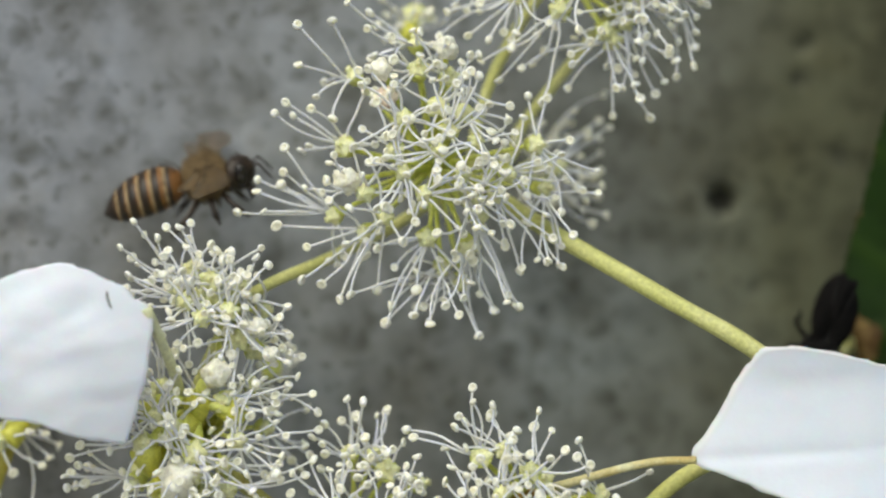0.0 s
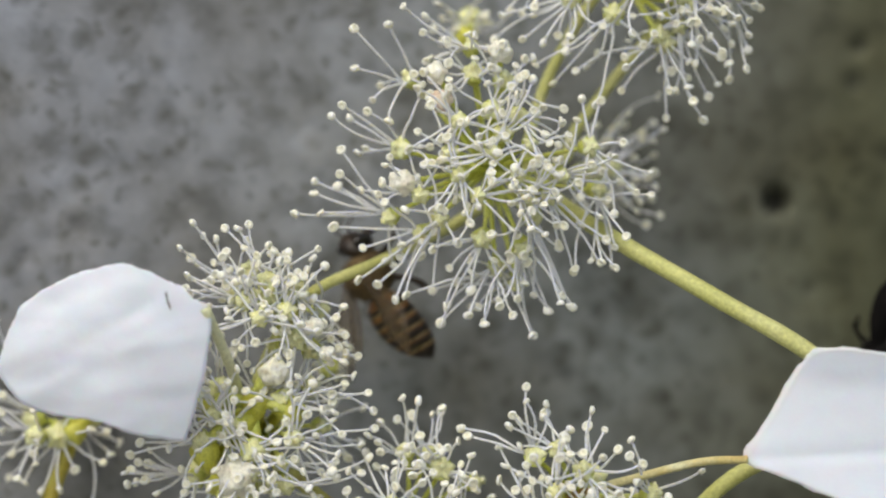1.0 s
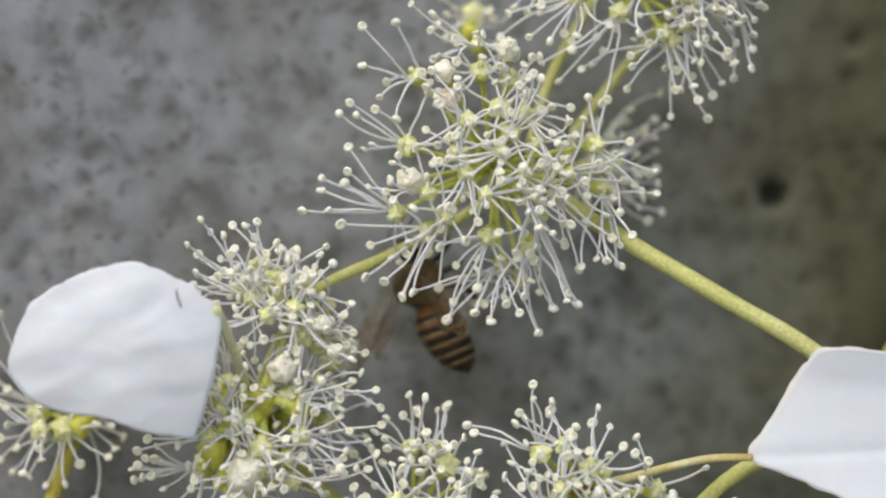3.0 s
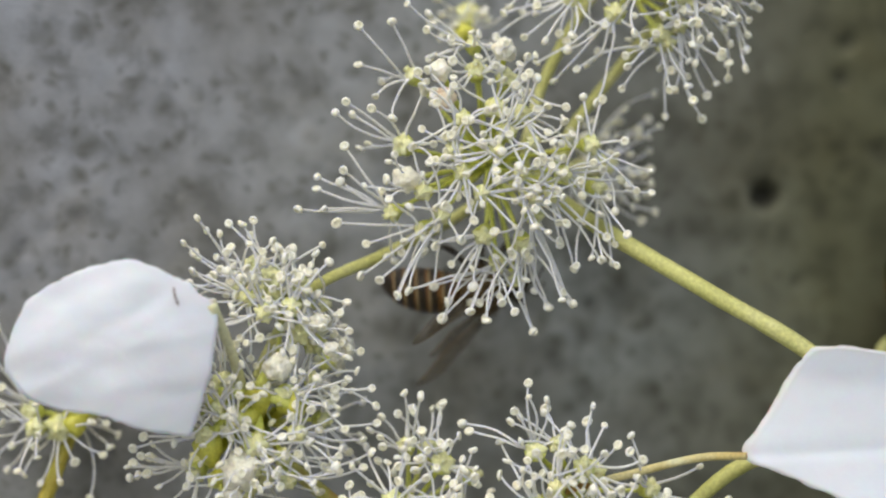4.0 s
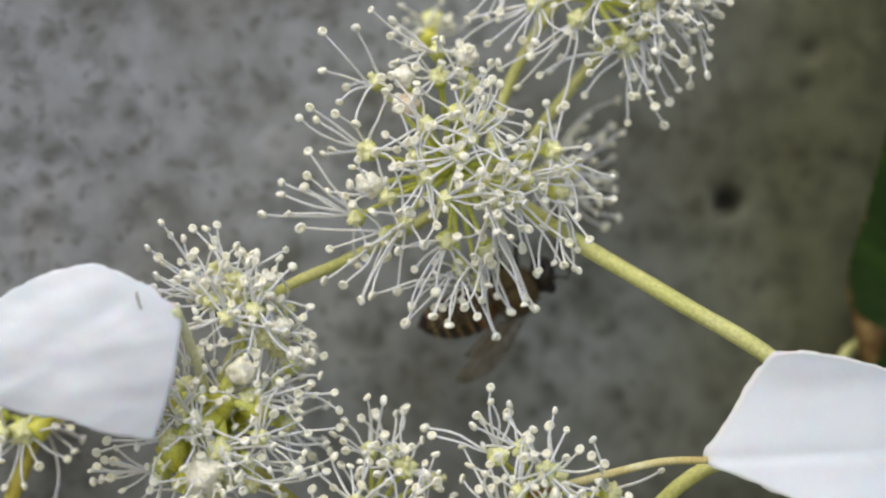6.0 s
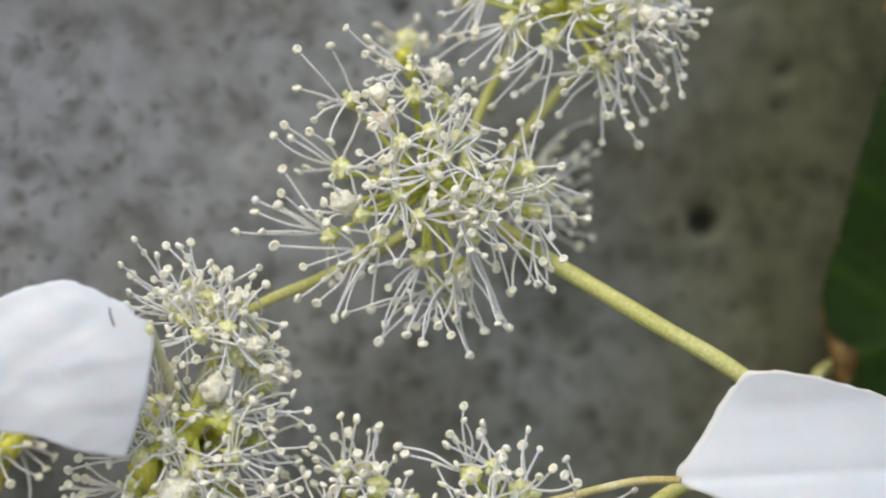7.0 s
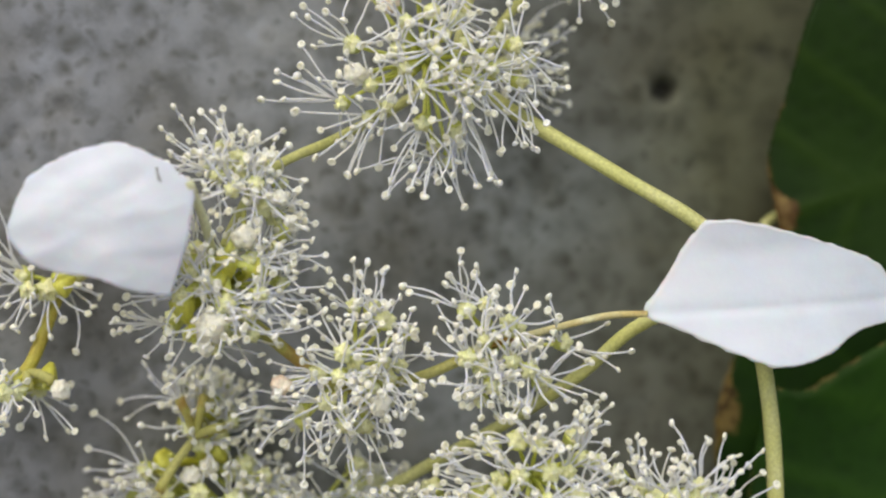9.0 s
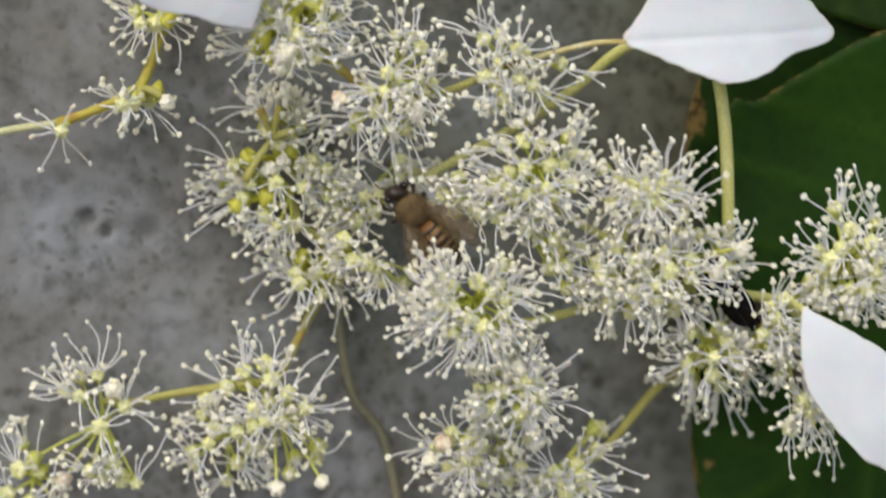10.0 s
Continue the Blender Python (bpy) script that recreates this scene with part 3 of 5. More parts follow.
umbel(168, [(-11.1, -9.6), (-12.8, -10.7), (-17.8, -11.5), (-18.8, -13.6), (-16.5, -12.5), (-19.9, -16.7), (-12.8, -16.9), (-14.9, -14.2), (-12.0, -13.4)],
      [(-7.8, -8.9), (-6.7, -10.1), (-8.3, -10.5), (-6.4, -11.4), (-6.4, -12.8), (-7.4, -14.0), (-6.8, -15.0), (-7.4, -16.1), (-9.1, -16.3), (-9.9, -16.1), (-10.8, -17.5), (-13.2, -17.3), (-24.4, -16.0), (-24.4, -16.9), (-22.3, -17.5), (-24.0, -14.6), (-9.5, -8.0), (-8.6, -13.0), (-9.9, -11.3)],
      [(-16.1, -16.1, 1.45), (-16.6, -18.0, 0.8)], extra=0.5, stamens=(8, 11), rear=3, loose=True,
      cups=[(-18.3, -11.6, 1.1), (-18.6, -14.3, 1.2), (-15.8, -12.3, 1.0), (-17.6, -16.9, 1.0), (-12.1, -11.3, 1.1), (-14.9, -10.7, 1.1)])
umbel(168, [(5.5, -14.8), (9.0, -15.8), (7.0, -17.3), (5.5, -18.8), (14.2, -17.8), (9.3, -19.0), (7.8, -21.3), (10.8, -19.8)],
      [(4.9, -9.9), (6.4, -11.3), (6.2, -12.1), (4.0, -11.9), (9.6, -11.6), (12.6, -13.8), (12.4, -14.8), (7.5, -13.3), (10.6, -13.1), (0.3, -12.9), (0.8, -13.4), (3.0, -14.4), (3.0, -16.8), (2.3, -18.2), (2.4, -18.8), (3.6, -20.8), (2.8, -21.0), (17.6, -16.1), (19.5, -18.3), (18.5, -19.9), (17.3, -22.3), (14.0, -22.3), (14.5, -22.4)],
      [], extra=0.5, stamens=(8, 11), rear=2, loose=True)
umbel(169, [(-4.1, -14.7), (-5.0, -18.4), (-1.6, -19.2), (-5.4, -20.4), (-2.6, -21.4), (-6.4, -22.7), (-4.9, -24.7), (-3.1, -24.9), (-8.6, -23.9), (-1.4, -15.9)],
      [(-4.2, -10.7), (-3.0, -10.9), (-1.4, -11.6), (-6.6, -13.4), (-7.0, -14.9), (-0.2, -13.9), (0.8, -14.9), (-0.1, -25.5), (-2.6, -29.2), (-4.1, -30.4), (-8.3, -29.7), (-12.2, -25.4), (-13.4, -23.4), (-12.6, -21.9), (-14.1, -23.9), (-8.6, -27.9), (-8.0, -27.7), (-12.1, -26.9), (-1.1, -29.2), (1.4, -23.9)],
      [(-1.9, -22.9), (-10.3, -21.3, 1.0, 1)], extra=0.7, stamens=(9, 11), rear=3, loose=True)
umbel(174.5, [(-33.3, -22.3), (-31.9, -22.6), (-34.4, -22.4), (-35.5, -22.6)],
      [(-38.7, -21.0), (-37.6, -24.9), (-34.6, -25.8), (-33.1, -25.5), (-30.9, -26.4), (-29.3, -26.1), (-28.4, -25.8), (-39.1, -24.9), (-35.3, -23.5), (-38.1, -23.2)],
      [(-29.5, -22.3, 0.9)], extra=0.3, length=(2.0, 3.4), stamens=(8, 10), cups=[(-33.5, -21.3, 0.9), (-30.9, -21.4, 1.0)], deep=4.0)
umbel(180, [(-19.2, -24.1), (-17.0, -23.8), (-17.7, -27.7), (-20.8, -32.4), (-21.8, -34.6), (-19.7, -36.7), (-22.8, -30.3), (-15.0, -25.6), (-13.4, -31.4), (-10.8, -33.6)],
      [(-27.1, -25.1), (-27.6, -28.3), (-27.9, -30.4), (-27.9, -32.2), (-27.6, -33.6), (-28.6, -35.4), (-26.5, -36.7), (-24.4, -25.7), (-24.9, -24.1), (-22.8, -20.9), (-19.2, -20.9), (-12.9, -22.9), (-10.8, -29.3), (-7.6, -33.6), (-12.9, -36.2)],
      [(-17.0, -29.8)], cups=[(-16.8, -24.5, 1.3), (-17.5, -27.2, 1.0), (-16.1, -28.5, 1.2), (-20.9, -29.4, 1.2), (-18.8, -25.7, 1.0)], extra=1.3, stamens=(9, 12), deep=3.5)
umbel(165, [(9.8, -28.4), (12.5, -28.2), (15.0, -30.4), (11.5, -25.9), (7.6, -26.4), (10.1, -31.4), (13.1, -31.9), (8.1, -30.9), (15.5, -27.4), (11.1, -33.8)],
      [(2.7, -26.9), (3.1, -27.9), (1.8, -30.4), (1.8, -31.9), (6.1, -24.5), (11.8, -23.7), (14.7, -23.5), (17.2, -24.2), (17.9, -26.9), (17.4, -22.5)],
      [], extra=1.25)
umbel(165, [(20.2, -29.9), (22.9, -30.4), (25.1, -29.4), (24.7, -32.4), (21.9, -32.4), (26.4, -30.9), (19.5, -32.8), (27.4, -33.3)],
      [(19.9, -25.4), (19.2, -25.9), (22.8, -24.2), (23.6, -25.9), (25.6, -25.4), (27.2, -25.4), (30.4, -26.6), (29.3, -27.9), (30.7, -28.6), (31.8, -29.6), (31.1, -31.4), (30.4, -32.4), (29.4, -33.8)],
      [], extra=1.25)
umbel(169, [(-0.5, -33.0), (2.7, -32.4), (4.5, -33.9), (7.1, -34.3), (10.2, -35.5), (13.3, -36.8), (16.5, -38.1), (18.4, -41.3), (16.5, -42.6), (11.4, -34.3), (14.6, -40.0)],
      [(16.3, -45.5), (18.5, -44.9), (21.6, -44.5), (5.8, -38.1), (8.3, -40.0), (4.6, -35.5), (14.7, -43.2), (22.1, -37.5), (8.3, -31.1), (17.1, -34.3), (-4.8, -31.7), (-2.3, -30.4), (1.4, -30.1), (5.2, -30.5)],
      [])
umbel(168, [(29.2, -36.4), (31.1, -37.0), (28.0, -38.0)],
      [(27.0, -35.1), (29.5, -34.2), (32.7, -35.4), (26.1, -37.3), (33.3, -37.4)],
      [])
umbel(176, [(-10.1, -38.5), (-7.3, -40.8), (-5.6, -43.1), (-11.2, -40.8), (-3.3, -44.2)],
      [(-12.3, -37.4), (-6.7, -38.5), (-8.9, -44.8), (-4.5, -40.8), (-13.4, -41.9), (-2.2, -45.4)],
      [])
umbel(173, [(7.4, -62.5), (10.0, -63.9), (8.7, -65.9), (11.3, -61.9), (6.1, -66.5)],
      [(5.5, -59.8), (12.6, -64.5), (8.7, -67.9), (10.7, -67.2), (12.6, -60.5)],
      [])
umbel(180, [(0.7, 18.9), (-0.2, 17.4)],
      [(-1.7, 19.6), (-0.8, 19.1), (-1.5, 16.8), (3.7, 18.9), (1.3, 20.2), (-2.1, 17.8)],
      [], extra=0.0, stamens=(5, 6), cups=[(0.4, 17.4, 0.9)])
umbel(175, [(-32.4, -13.6), (-30.8, -13.7), (-33.5, -12.6), (-29.7, -12.8)],
      [(-34.8, -12.0), (-35.5, -15.8), (-34.9, -16.9), (-33.5, -17.1), (-32.0, -17.7), (-28.4, -18.9), (-27.0, -15.1), (-35.3, -14.2), (-34.1, -14.9), (-37.1, -10.9), (-37.3, -7.3), (-35.7, -5.0)],
      [], extra=0.2, stamens=(8, 10), cups=[(-29.7, -13.5, 1.1)], deep=4.0)
umbel(171, [(-47.3, -64.3), (-45.4, -67.1), (-48.6, -67.0), (-43.5, -68.4)],
      [(-49.7, -61.0), (-47.7, -58.3), (-42.7, -63.0), (-50.6, -66.3), (-41.5, -66.4), (-45.9, -61.7), (-47.4, -69.8)],
      [])
umbel(169, [(-40.4, -24.6)],
      [(-45.3, -23.3), (-43.5, -23.0), (-43.1, -29.1), (-38.0, -28.6), (-43.9, -25.5), (-40.1, -28.0)],
      [], extra=0.0, stamens=(7, 8), length=(2.4, 3.6))
umbel(176, [(-25.1, -60.4), (-27.7, -63.1), (-22.5, -64.5), (-19.9, -63.2), (-23.9, -67.2), (-26.3, -57.7)],
      [(-30.3, -61.8), (-29.6, -59.1), (-28.4, -66.5), (-31.0, -64.4), (-18.6, -67.2), (-21.9, -69.3), (-26.5, -68.5), (-23.7, -56.4)],
      [])
umbel(180, [(-3.9, -31.7), (-2.4, -33.0), (-6.6, -35.7), (-8.7, -36.8), (-10.8, -35.2), (-12.3, -33.0), (-0.3, -31.7), (-6.0, -33.0)],
      [(-7.7, -29.4), (-11.8, -30.4), (-15.0, -33.5), (-12.9, -37.8), (-7.7, -39.4), (-3.4, -36.3), (1.4, -33.5), (0.6, -29.9), (-3.4, -29.1), (2.4, -31.5)],
      [], deep=5.0)
umbel(170, [(-19.8, -16.0), (-18.1, -17.0), (-16.1, -18.0), (-14.6, -17.0)],
      [(-21.8, -19.0), (-20.1, -20.4), (-20.1, -21.8), (-16.5, -20.5), (-24.0, -16.8), (-24.3, -16.0), (-23.5, -15.3), (-12.6, -20.0), (-10.6, -18.0), (-18.6, -14.0)],
      [], extra=0.0, stamens=(4, 6), loose=True)
umbel(179, [(-23.6, -31.3), (-21.7, -33.9), (-17.8, -32.0), (-14.6, -32.6), (-11.9, -30.7), (-19.2, -36.0), (-15.9, -37.3), (-9.4, -35.3), (-10.6, -32.6)],
      [(-27.9, -32.6), (-27.6, -34.5), (-27.0, -37.2), (-28.0, -38.5), (-22.5, -40.5), (-8.1, -37.3), (-6.8, -33.9), (-15.9, -40.5), (-10.7, -39.9), (-13.3, -28.8), (-20.4, -29.4)],
      [(-18.4, -30.4)], cups=[(-22.6, -35.0, 1.0), (-18.8, -33.6, 1.1)], deep=3.5)
umbel(180, [(-13.3, -42.7), (-10.7, -44.0), (-15.3, -44.0), (-12.7, -45.3), (-17.2, -42.0)],
      [(-21.2, -46.6), (-19.3, -48.0), (-17.3, -48.7), (-14.7, -50.0), (-11.4, -50.7), (-9.4, -49.4), (-7.4, -48.0), (-21.8, -44.0), (-7.4, -42.0), (-13.3, -39.3), (-8.1, -44.7)],
      [], cups=[(-11.6, -42.6, 1.5), (-14.9, -41.2, 1.3), (-10.6, -39.7, 1.3), (-13.3, -43.4, 1.2)])
umbel(165, [(25.5, -39.6), (23.0, -39.9), (28.0, -40.6), (24.3, -43.1), (26.8, -43.1), (32.6, -40.0), (19.9, -37.4), (18.0, -39.3), (21.8, -42.4)],
      [(22.8, -48.5), (23.4, -47.5), (27.8, -47.9), (30.3, -47.2), (33.0, -43.4), (31.5, -43.1), (35.4, -45.0), (22.1, -44.7), (35.3, -34.9), (33.1, -33.7), (37.0, -39.3), (30.6, -45.7)],
      [(30.8, -40.0), (33.5, -37.4)], extra=1.25)
foremost = umbel(162, [(-0.3, -41.6), (1.8, -41.0), (4.6, -40.5), (7.0, -41.0), (8.9, -42.2), (3.7, -44.3), (6.1, -41.8), (7.4, -44.3), (1.8, -43.0), (4.9, -46.1), (0.6, -44.9), (3.1, -47.4), (6.2, -46.8), (1.9, -46.1), (8.0, -47.4)],
      [(-2.1, -36.5), (-0.1, -36.2), (1.2, -37.4), (3.1, -36.8), (-5.5, -43.3), (-4.3, -43.0), (-5.2, -46.7), (-3.7, -48.3), (-2.7, -50.5), (-0.6, -50.5), (-3.0, -39.2), (12.6, -44.3), (12.0, -46.8), (12.5, -40.6), (10.4, -39.3), (11.0, -41.8), (14.4, -42.7)],
      [], extra=1.25)
umbel(164, [(5.0, -53.6), (6.6, -55.2), (7.5, -53.0), (10.0, -53.6), (11.3, -52.3), (9.4, -55.5), (8.1, -51.0), (11.9, -54.9)],
      [(15.9, -48.9), (14.7, -50.4), (15.6, -53.0), (17.2, -55.9), (15.1, -58.5), (13.1, -51.1), (3.8, -53.6), (2.6, -54.9), (2.9, -56.1)],
      [(9.1, -50.4)], extra=1.25)
umbel(170, [(4.7, -62.3), (6.6, -59.7), (0.2, -61.6), (3.4, -63.6), (2.1, -59.7), (5.3, -65.0)],
      [(-4.3, -59.0), (-3.0, -57.7), (-4.9, -62.3), (-3.0, -65.6), (-1.1, -66.3), (1.5, -66.9), (7.3, -63.7)],
      [(1.1, -60.4, 1.1, 1), (-0.4, -62.3)], extra=1.25)
umbel(172, [(16.4, -63.6), (19.0, -63.0), (13.8, -64.3), (17.8, -66.3), (15.2, -67.0), (12.6, -66.3)],
      [(22.9, -61.0), (21.9, -63.3), (24.2, -65.0), (23.3, -67.0), (21.6, -61.6)],
      [], extra=1.25)
umbel(173, [(-38.2, -53.6), (-35.0, -56.9), (-40.1, -55.6), (-37.7, -58.9), (-39.1, -64.2), (-36.5, -63.6), (-34.0, -66.3), (-45.5, -65.5)],
      [(-39.0, -47.4), (-36.7, -48.1), (-35.5, -49.0), (-33.0, -51.2), (-33.7, -53.0), (-31.5, -55.0), (-30.9, -58.6), (-30.3, -60.3), (-32.3, -61.9), (-41.5, -49.0), (-42.8, -50.0), (-46.1, -52.9), (-44.2, -52.9), (-45.6, -55.9), (-44.4, -58.9), (-33.9, -63.3)],
      [(-36.0, -54.8, 1.1), (-41.9, -65.2, 1.0, 1)])
umbel(173, [(-21.5, -53.0), (-18.3, -53.7), (-16.4, -55.1), (-20.3, -57.0), (-19.0, -58.4), (-14.5, -57.0), (-23.5, -55.0), (-17.1, -58.4), (-22.3, -59.7), (-16.5, -65.7), (-13.3, -64.4)],
      [(-22.4, -47.8), (-21.8, -48.5), (-20.5, -47.2), (-18.3, -48.5), (-17.0, -48.5), (-25.3, -50.7), (-28.2, -52.7), (-26.6, -52.4), (-12.2, -50.8), (-11.0, -51.8), (-11.6, -53.4), (-10.0, -56.1), (-9.7, -57.1), (-9.7, -60.4), (-12.3, -61.4), (-29.3, -56.3)],
      [(-17.8, -66.4), (-12.7, -65.7)])
umbel(179, [(31.4, -53.4), (34.7, -52.1), (34.2, -56.8), (36.8, -54.1), (30.8, -56.8), (37.3, -51.4), (32.7, -50.7)],
      [(26.8, -52.7), (27.5, -54.7), (25.5, -56.1), (29.6, -61.6), (32.3, -61.6), (35.6, -61.9), (37.3, -61.9), (30.2, -58.8)],
      [(36.9, -54.2, 0.9, 1)], extra=1.25)
umbel(166, [(46.1, -35.8), (43.1, -40.2), (48.0, -37.0), (44.9, -37.7), (49.2, -35.2), (48.4, -40.2), (50.5, -38.3), (43.8, -42.7), (46.0, -42.4), (48.8, -42.4), (47.6, -44.7)],
      [(45.8, -28.6), (44.7, -30.8), (48.4, -31.1), (40.7, -32.0), (41.0, -34.5), (43.5, -32.6), (38.6, -37.0), (41.7, -35.1), (49.9, -46.3), (45.2, -45.6), (53.1, -40.2), (51.7, -35.2)],
      [(46.8, -39.6)], extra=1.25)
umbel(167, [(39.0, -43.6), (41.5, -43.3), (37.8, -45.5), (39.7, -48.1), (37.9, -49.3), (36.6, -47.4)],
      [(35.3, -45.5), (36.7, -50.6), (36.3, -48.0), (39.5, -40.4), (42.7, -41.7), (39.2, -51.9), (36.5, -42.9), (42.3, -47.4)],
      [], extra=1.25)
umbel(168, [(42.1, -57.4), (44.7, -58.7), (39.4, -51.5), (41.4, -54.8), (40.2, -58.7), (43.3, -56.1)],
      [(36.6, -54.1), (38.3, -58.7), (38.6, -56.7), (39.0, -60.7), (40.3, -61.3), (43.6, -64.0), (45.5, -64.7), (46.5, -63.3), (38.2, -54.8), (40.4, -64.0), (46.6, -57.4), (42.5, -50.9)],
      [], extra=1.25)
umbel(166, [(30.9, -49.6), (33.9, -50.4), (31.2, -52.4), (28.3, -51.0), (28.6, -47.6), (32.0, -47.0)],
      [(36.9, -49.6), (36.3, -53.1), (34.1, -54.8), (30.4, -56.7), (27.0, -54.1), (24.1, -51.7), (24.2, -47.9), (26.5, -45.1), (30.0, -42.5), (33.8, -43.5), (36.8, -46.9)],
      [], extra=0.6)
umbel(166, [(21.8, -42.6), (24.3, -43.4), (22.0, -45.1), (19.5, -43.9), (19.8, -41.0), (22.7, -40.4)],
      [(27.6, -42.7), (26.3, -45.2), (24.6, -47.6), (21.1, -48.8), (18.0, -47.3), (16.8, -44.6), (16.5, -41.0), (17.8, -38.9), (21.1, -37.5), (24.6, -37.8), (26.8, -40.2)],
      [], extra=0.6)


# the lens stays focused on the foremost cluster
cam.data.dof.focus_object = foremost


def stalks():
    thick = [
        [(5.6, 178.5, 5.4), (11.1, 174, 1.5), (18.5, 171, -3.0), (26.3, 170, -7.8), (30.0, 170.5, -12.8), (31.6, 171, -19.5), (32.8, 172, -27.2), (33.4, 172, -39.4), (34.4, 174, -44.3)],
    ]
    for pts in thick:
        branch([(x, y, z - 0.12) for x, y, z in pts], 0.64, 0.78, label="pale yellow-green peduncle with fine down")
    for pts, r0, r1, m in (
        ([(-1.3, 179, 2.0), (-6.0, 175.5, -0.4), (-11.4, 172, -3.1), (-14.7, 172, -8.1), (-16.4, 173, -13.2)], 0.45, 0.42, STEM),
        ([(5.6, 178.5, 5.4), (2.0, 179.5, 4.0), (-1.3, 179, 2.0)], 0.45, 0.45, STEM),
        ([(-16.4, 173, -13.2), (-14.2, 172, -15.1), (-6.6, 173, -21.3), (-4.1, 174, -22.2)], 0.6, 0.5, BRANCH),
        ([(-4.1, 174, -22.2), (1.0, 173, -21.2), (5.0, 172, -19.5), (7.9, 173, -17.9)], 0.5, 0.45, BRANCH),
        ([(30.0, 170.5, -12.8), (21.1, 171, -16.0), (15.8, 173, -20.7), (10.0, 176, -25.1), (1.8, 178, -30.0), (-3.4, 180, -33.3), (-13.3, 182, -38.7), (-17.1, 183, -33.4)], 0.6, 0.55, STEM),
        ([(-13.3, 182, -38.7), (-11.4, 183, -42.9), (-14.7, 182, -49.4), (-17.9, 179, -55.4)], 0.6, 0.5, BRANCH),
        ([(16.8, 179, 19.6), (11.6, 179, 21.0), (7.2, 179, 14.7), (5.2, 178, 8.9), (5.0, 178.5, 5.3)], 0.45, 0.42, STEM),
        ([(16.8, 179, 19.6), (9.2, 180, 10.2), (8.1, 179, 7.6), (5.6, 178.5, 5.4)], 0.45, 0.42, STEM),
        ([(-17.0, 173.5, -12.6), (-23.5, 177, -10.5), (-29.7, 176.5, -13.3)], 0.5, 0.5, STEM),
        ([(-29.7, 176.5, -13.3), (-30.7, 176.0, -16.1), (-32.2, 175.5, -19.9), (-33.4, 175.5, -21.5)], 0.52, 0.62, FORK),
        ([(-33.4, 175.5, -21.5), (-38.0, 174.0, -23.3), (-41.8, 173.0, -24.5)], 0.50, 0.55, FORK),
        ([(-41.8, 173.0, -24.5), (-48.0, 171.5, -25.3), (-57.0, 168, -27.4)], 0.42, 0.5, STALK),
        ([(34.4, 174, -44.3), (33.5, 182, -52.3), (27.0, 182, -57.0), (20.9, 179, -63.3), (16.8, 178, -66.1)], 0.6, 0.5, BRANCH),
        ([(34.4, 174, -44.3), (25.5, 171, -42.2), (21.0, 171, -38.3), (14.7, 172, -34.6), (11.5, 171, -30.0)], 0.6, 0.5, STEM),
        ([(25.5, 171, -42.2), (14.9, 173, -46.4), (7.1, 170, -47.1), (4.6, 168, -46.2)], 0.55, 0.5, STEM),
        ([(7.1, 170, -47.1), (10.3, 170, -54.9), (5.5, 175, -62.5)], 0.5, 0.45, STEM),
        ([(34.4, 174, -44.3), (40.1, 174, -45.5), (42.8, 174, -49.4), (43.0, 174, -57.4)], 0.6, 0.5, STEM),
        ([(40.1, 174, -45.5), (45.6, 173, -42.0), (47.8, 172, -37.9)], 0.55, 0.5, STEM),
        ([(-17.9, 179, -55.4), (-28.4, 180, -56.9), (-35.5, 179, -58.0), (-38.6, 179, -57.7)], 0.5, 0.45, BRANCH),
        ([(21.0, 171, -38.3), (22.5, 171.5, -34.0), (23.0, 171, -32.0)], 0.5, 0.45, STEM),
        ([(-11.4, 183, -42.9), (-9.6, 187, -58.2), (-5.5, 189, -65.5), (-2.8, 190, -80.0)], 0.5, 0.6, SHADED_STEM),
        ([(-57.0, 168, -27.4), (-72.0, 166, -60.0), (-60.0, 178, -200.0), (40.0, 212, -330.0)], 0.7, 1.2, BRANCH),
        ([(-2.8, 190, -80.0), (10.0, 197, -160.0), (42.0, 211, -280.0)], 0.6, 1.2, BRANCH),
    ):
        branch(pts, r0, r1, m=m)
    # short green forks inside the clusters
    for (x, z), y, ends in (((-15.3, -11.0), 169.4, ((-18.4, -13.8), (-12.4, -11.3), (-14.5, -15.8), (-17.8, -10.6), (-13.8, -8.6))),
                            ((-18.1, -27.0), 178.5, ((-19.5, -23.4), (-17.2, -23.1), (-21.3, -31.7), (-15.4, -26.0))),
                            ((-32.8, -20.9), 175.5, ((-34.8, -22.2), (-30.2, -21.6), (-32.3, -22.3))),
                            ((-13.0, -42.5), 181.0, ((-15.8, -44.0), (-10.5, -43.6)))):
        for ex, ez in ends:
            branch([(x, y, z), ((x + ex) / 2, y - 1.2, (z + ez) / 2 + 0.3), (ex, y - 1.4, ez)], 0.36, 0.5, "fork", CUP if x > -16 and z > -20 else BRANCH, steps=4)
    # the woody stem that carries it all, down the wall to the ground
    branch([(34.4, 174, -44.3), (41, 181, -52.0), (52, 201, -80), (50, 208, -180), (44, 218, -420), (55, 243, -800), (52, 270, -1203)], 0.9, 6.0, "vine_stem", VINE, "brown woody stem climbing the wall", steps=10)


def loop(points, per):
    """A smooth closed outline through the given points."""
    pts = [Vector((x, z)) for x, z in points]
    n, out = len(pts), []
    for i in range(n):
        a, b, c, d = (pts[(i + k - 1) % n] for k in range(4))
        for k in range(per):
            t = k / per
            out.append(0.5 * (2 * b + (c - a) * t + (2 * a - 5 * b + 4 * c - d) * t * t + (3 * b - a - 3 * c + d) * t ** 3))
    return out


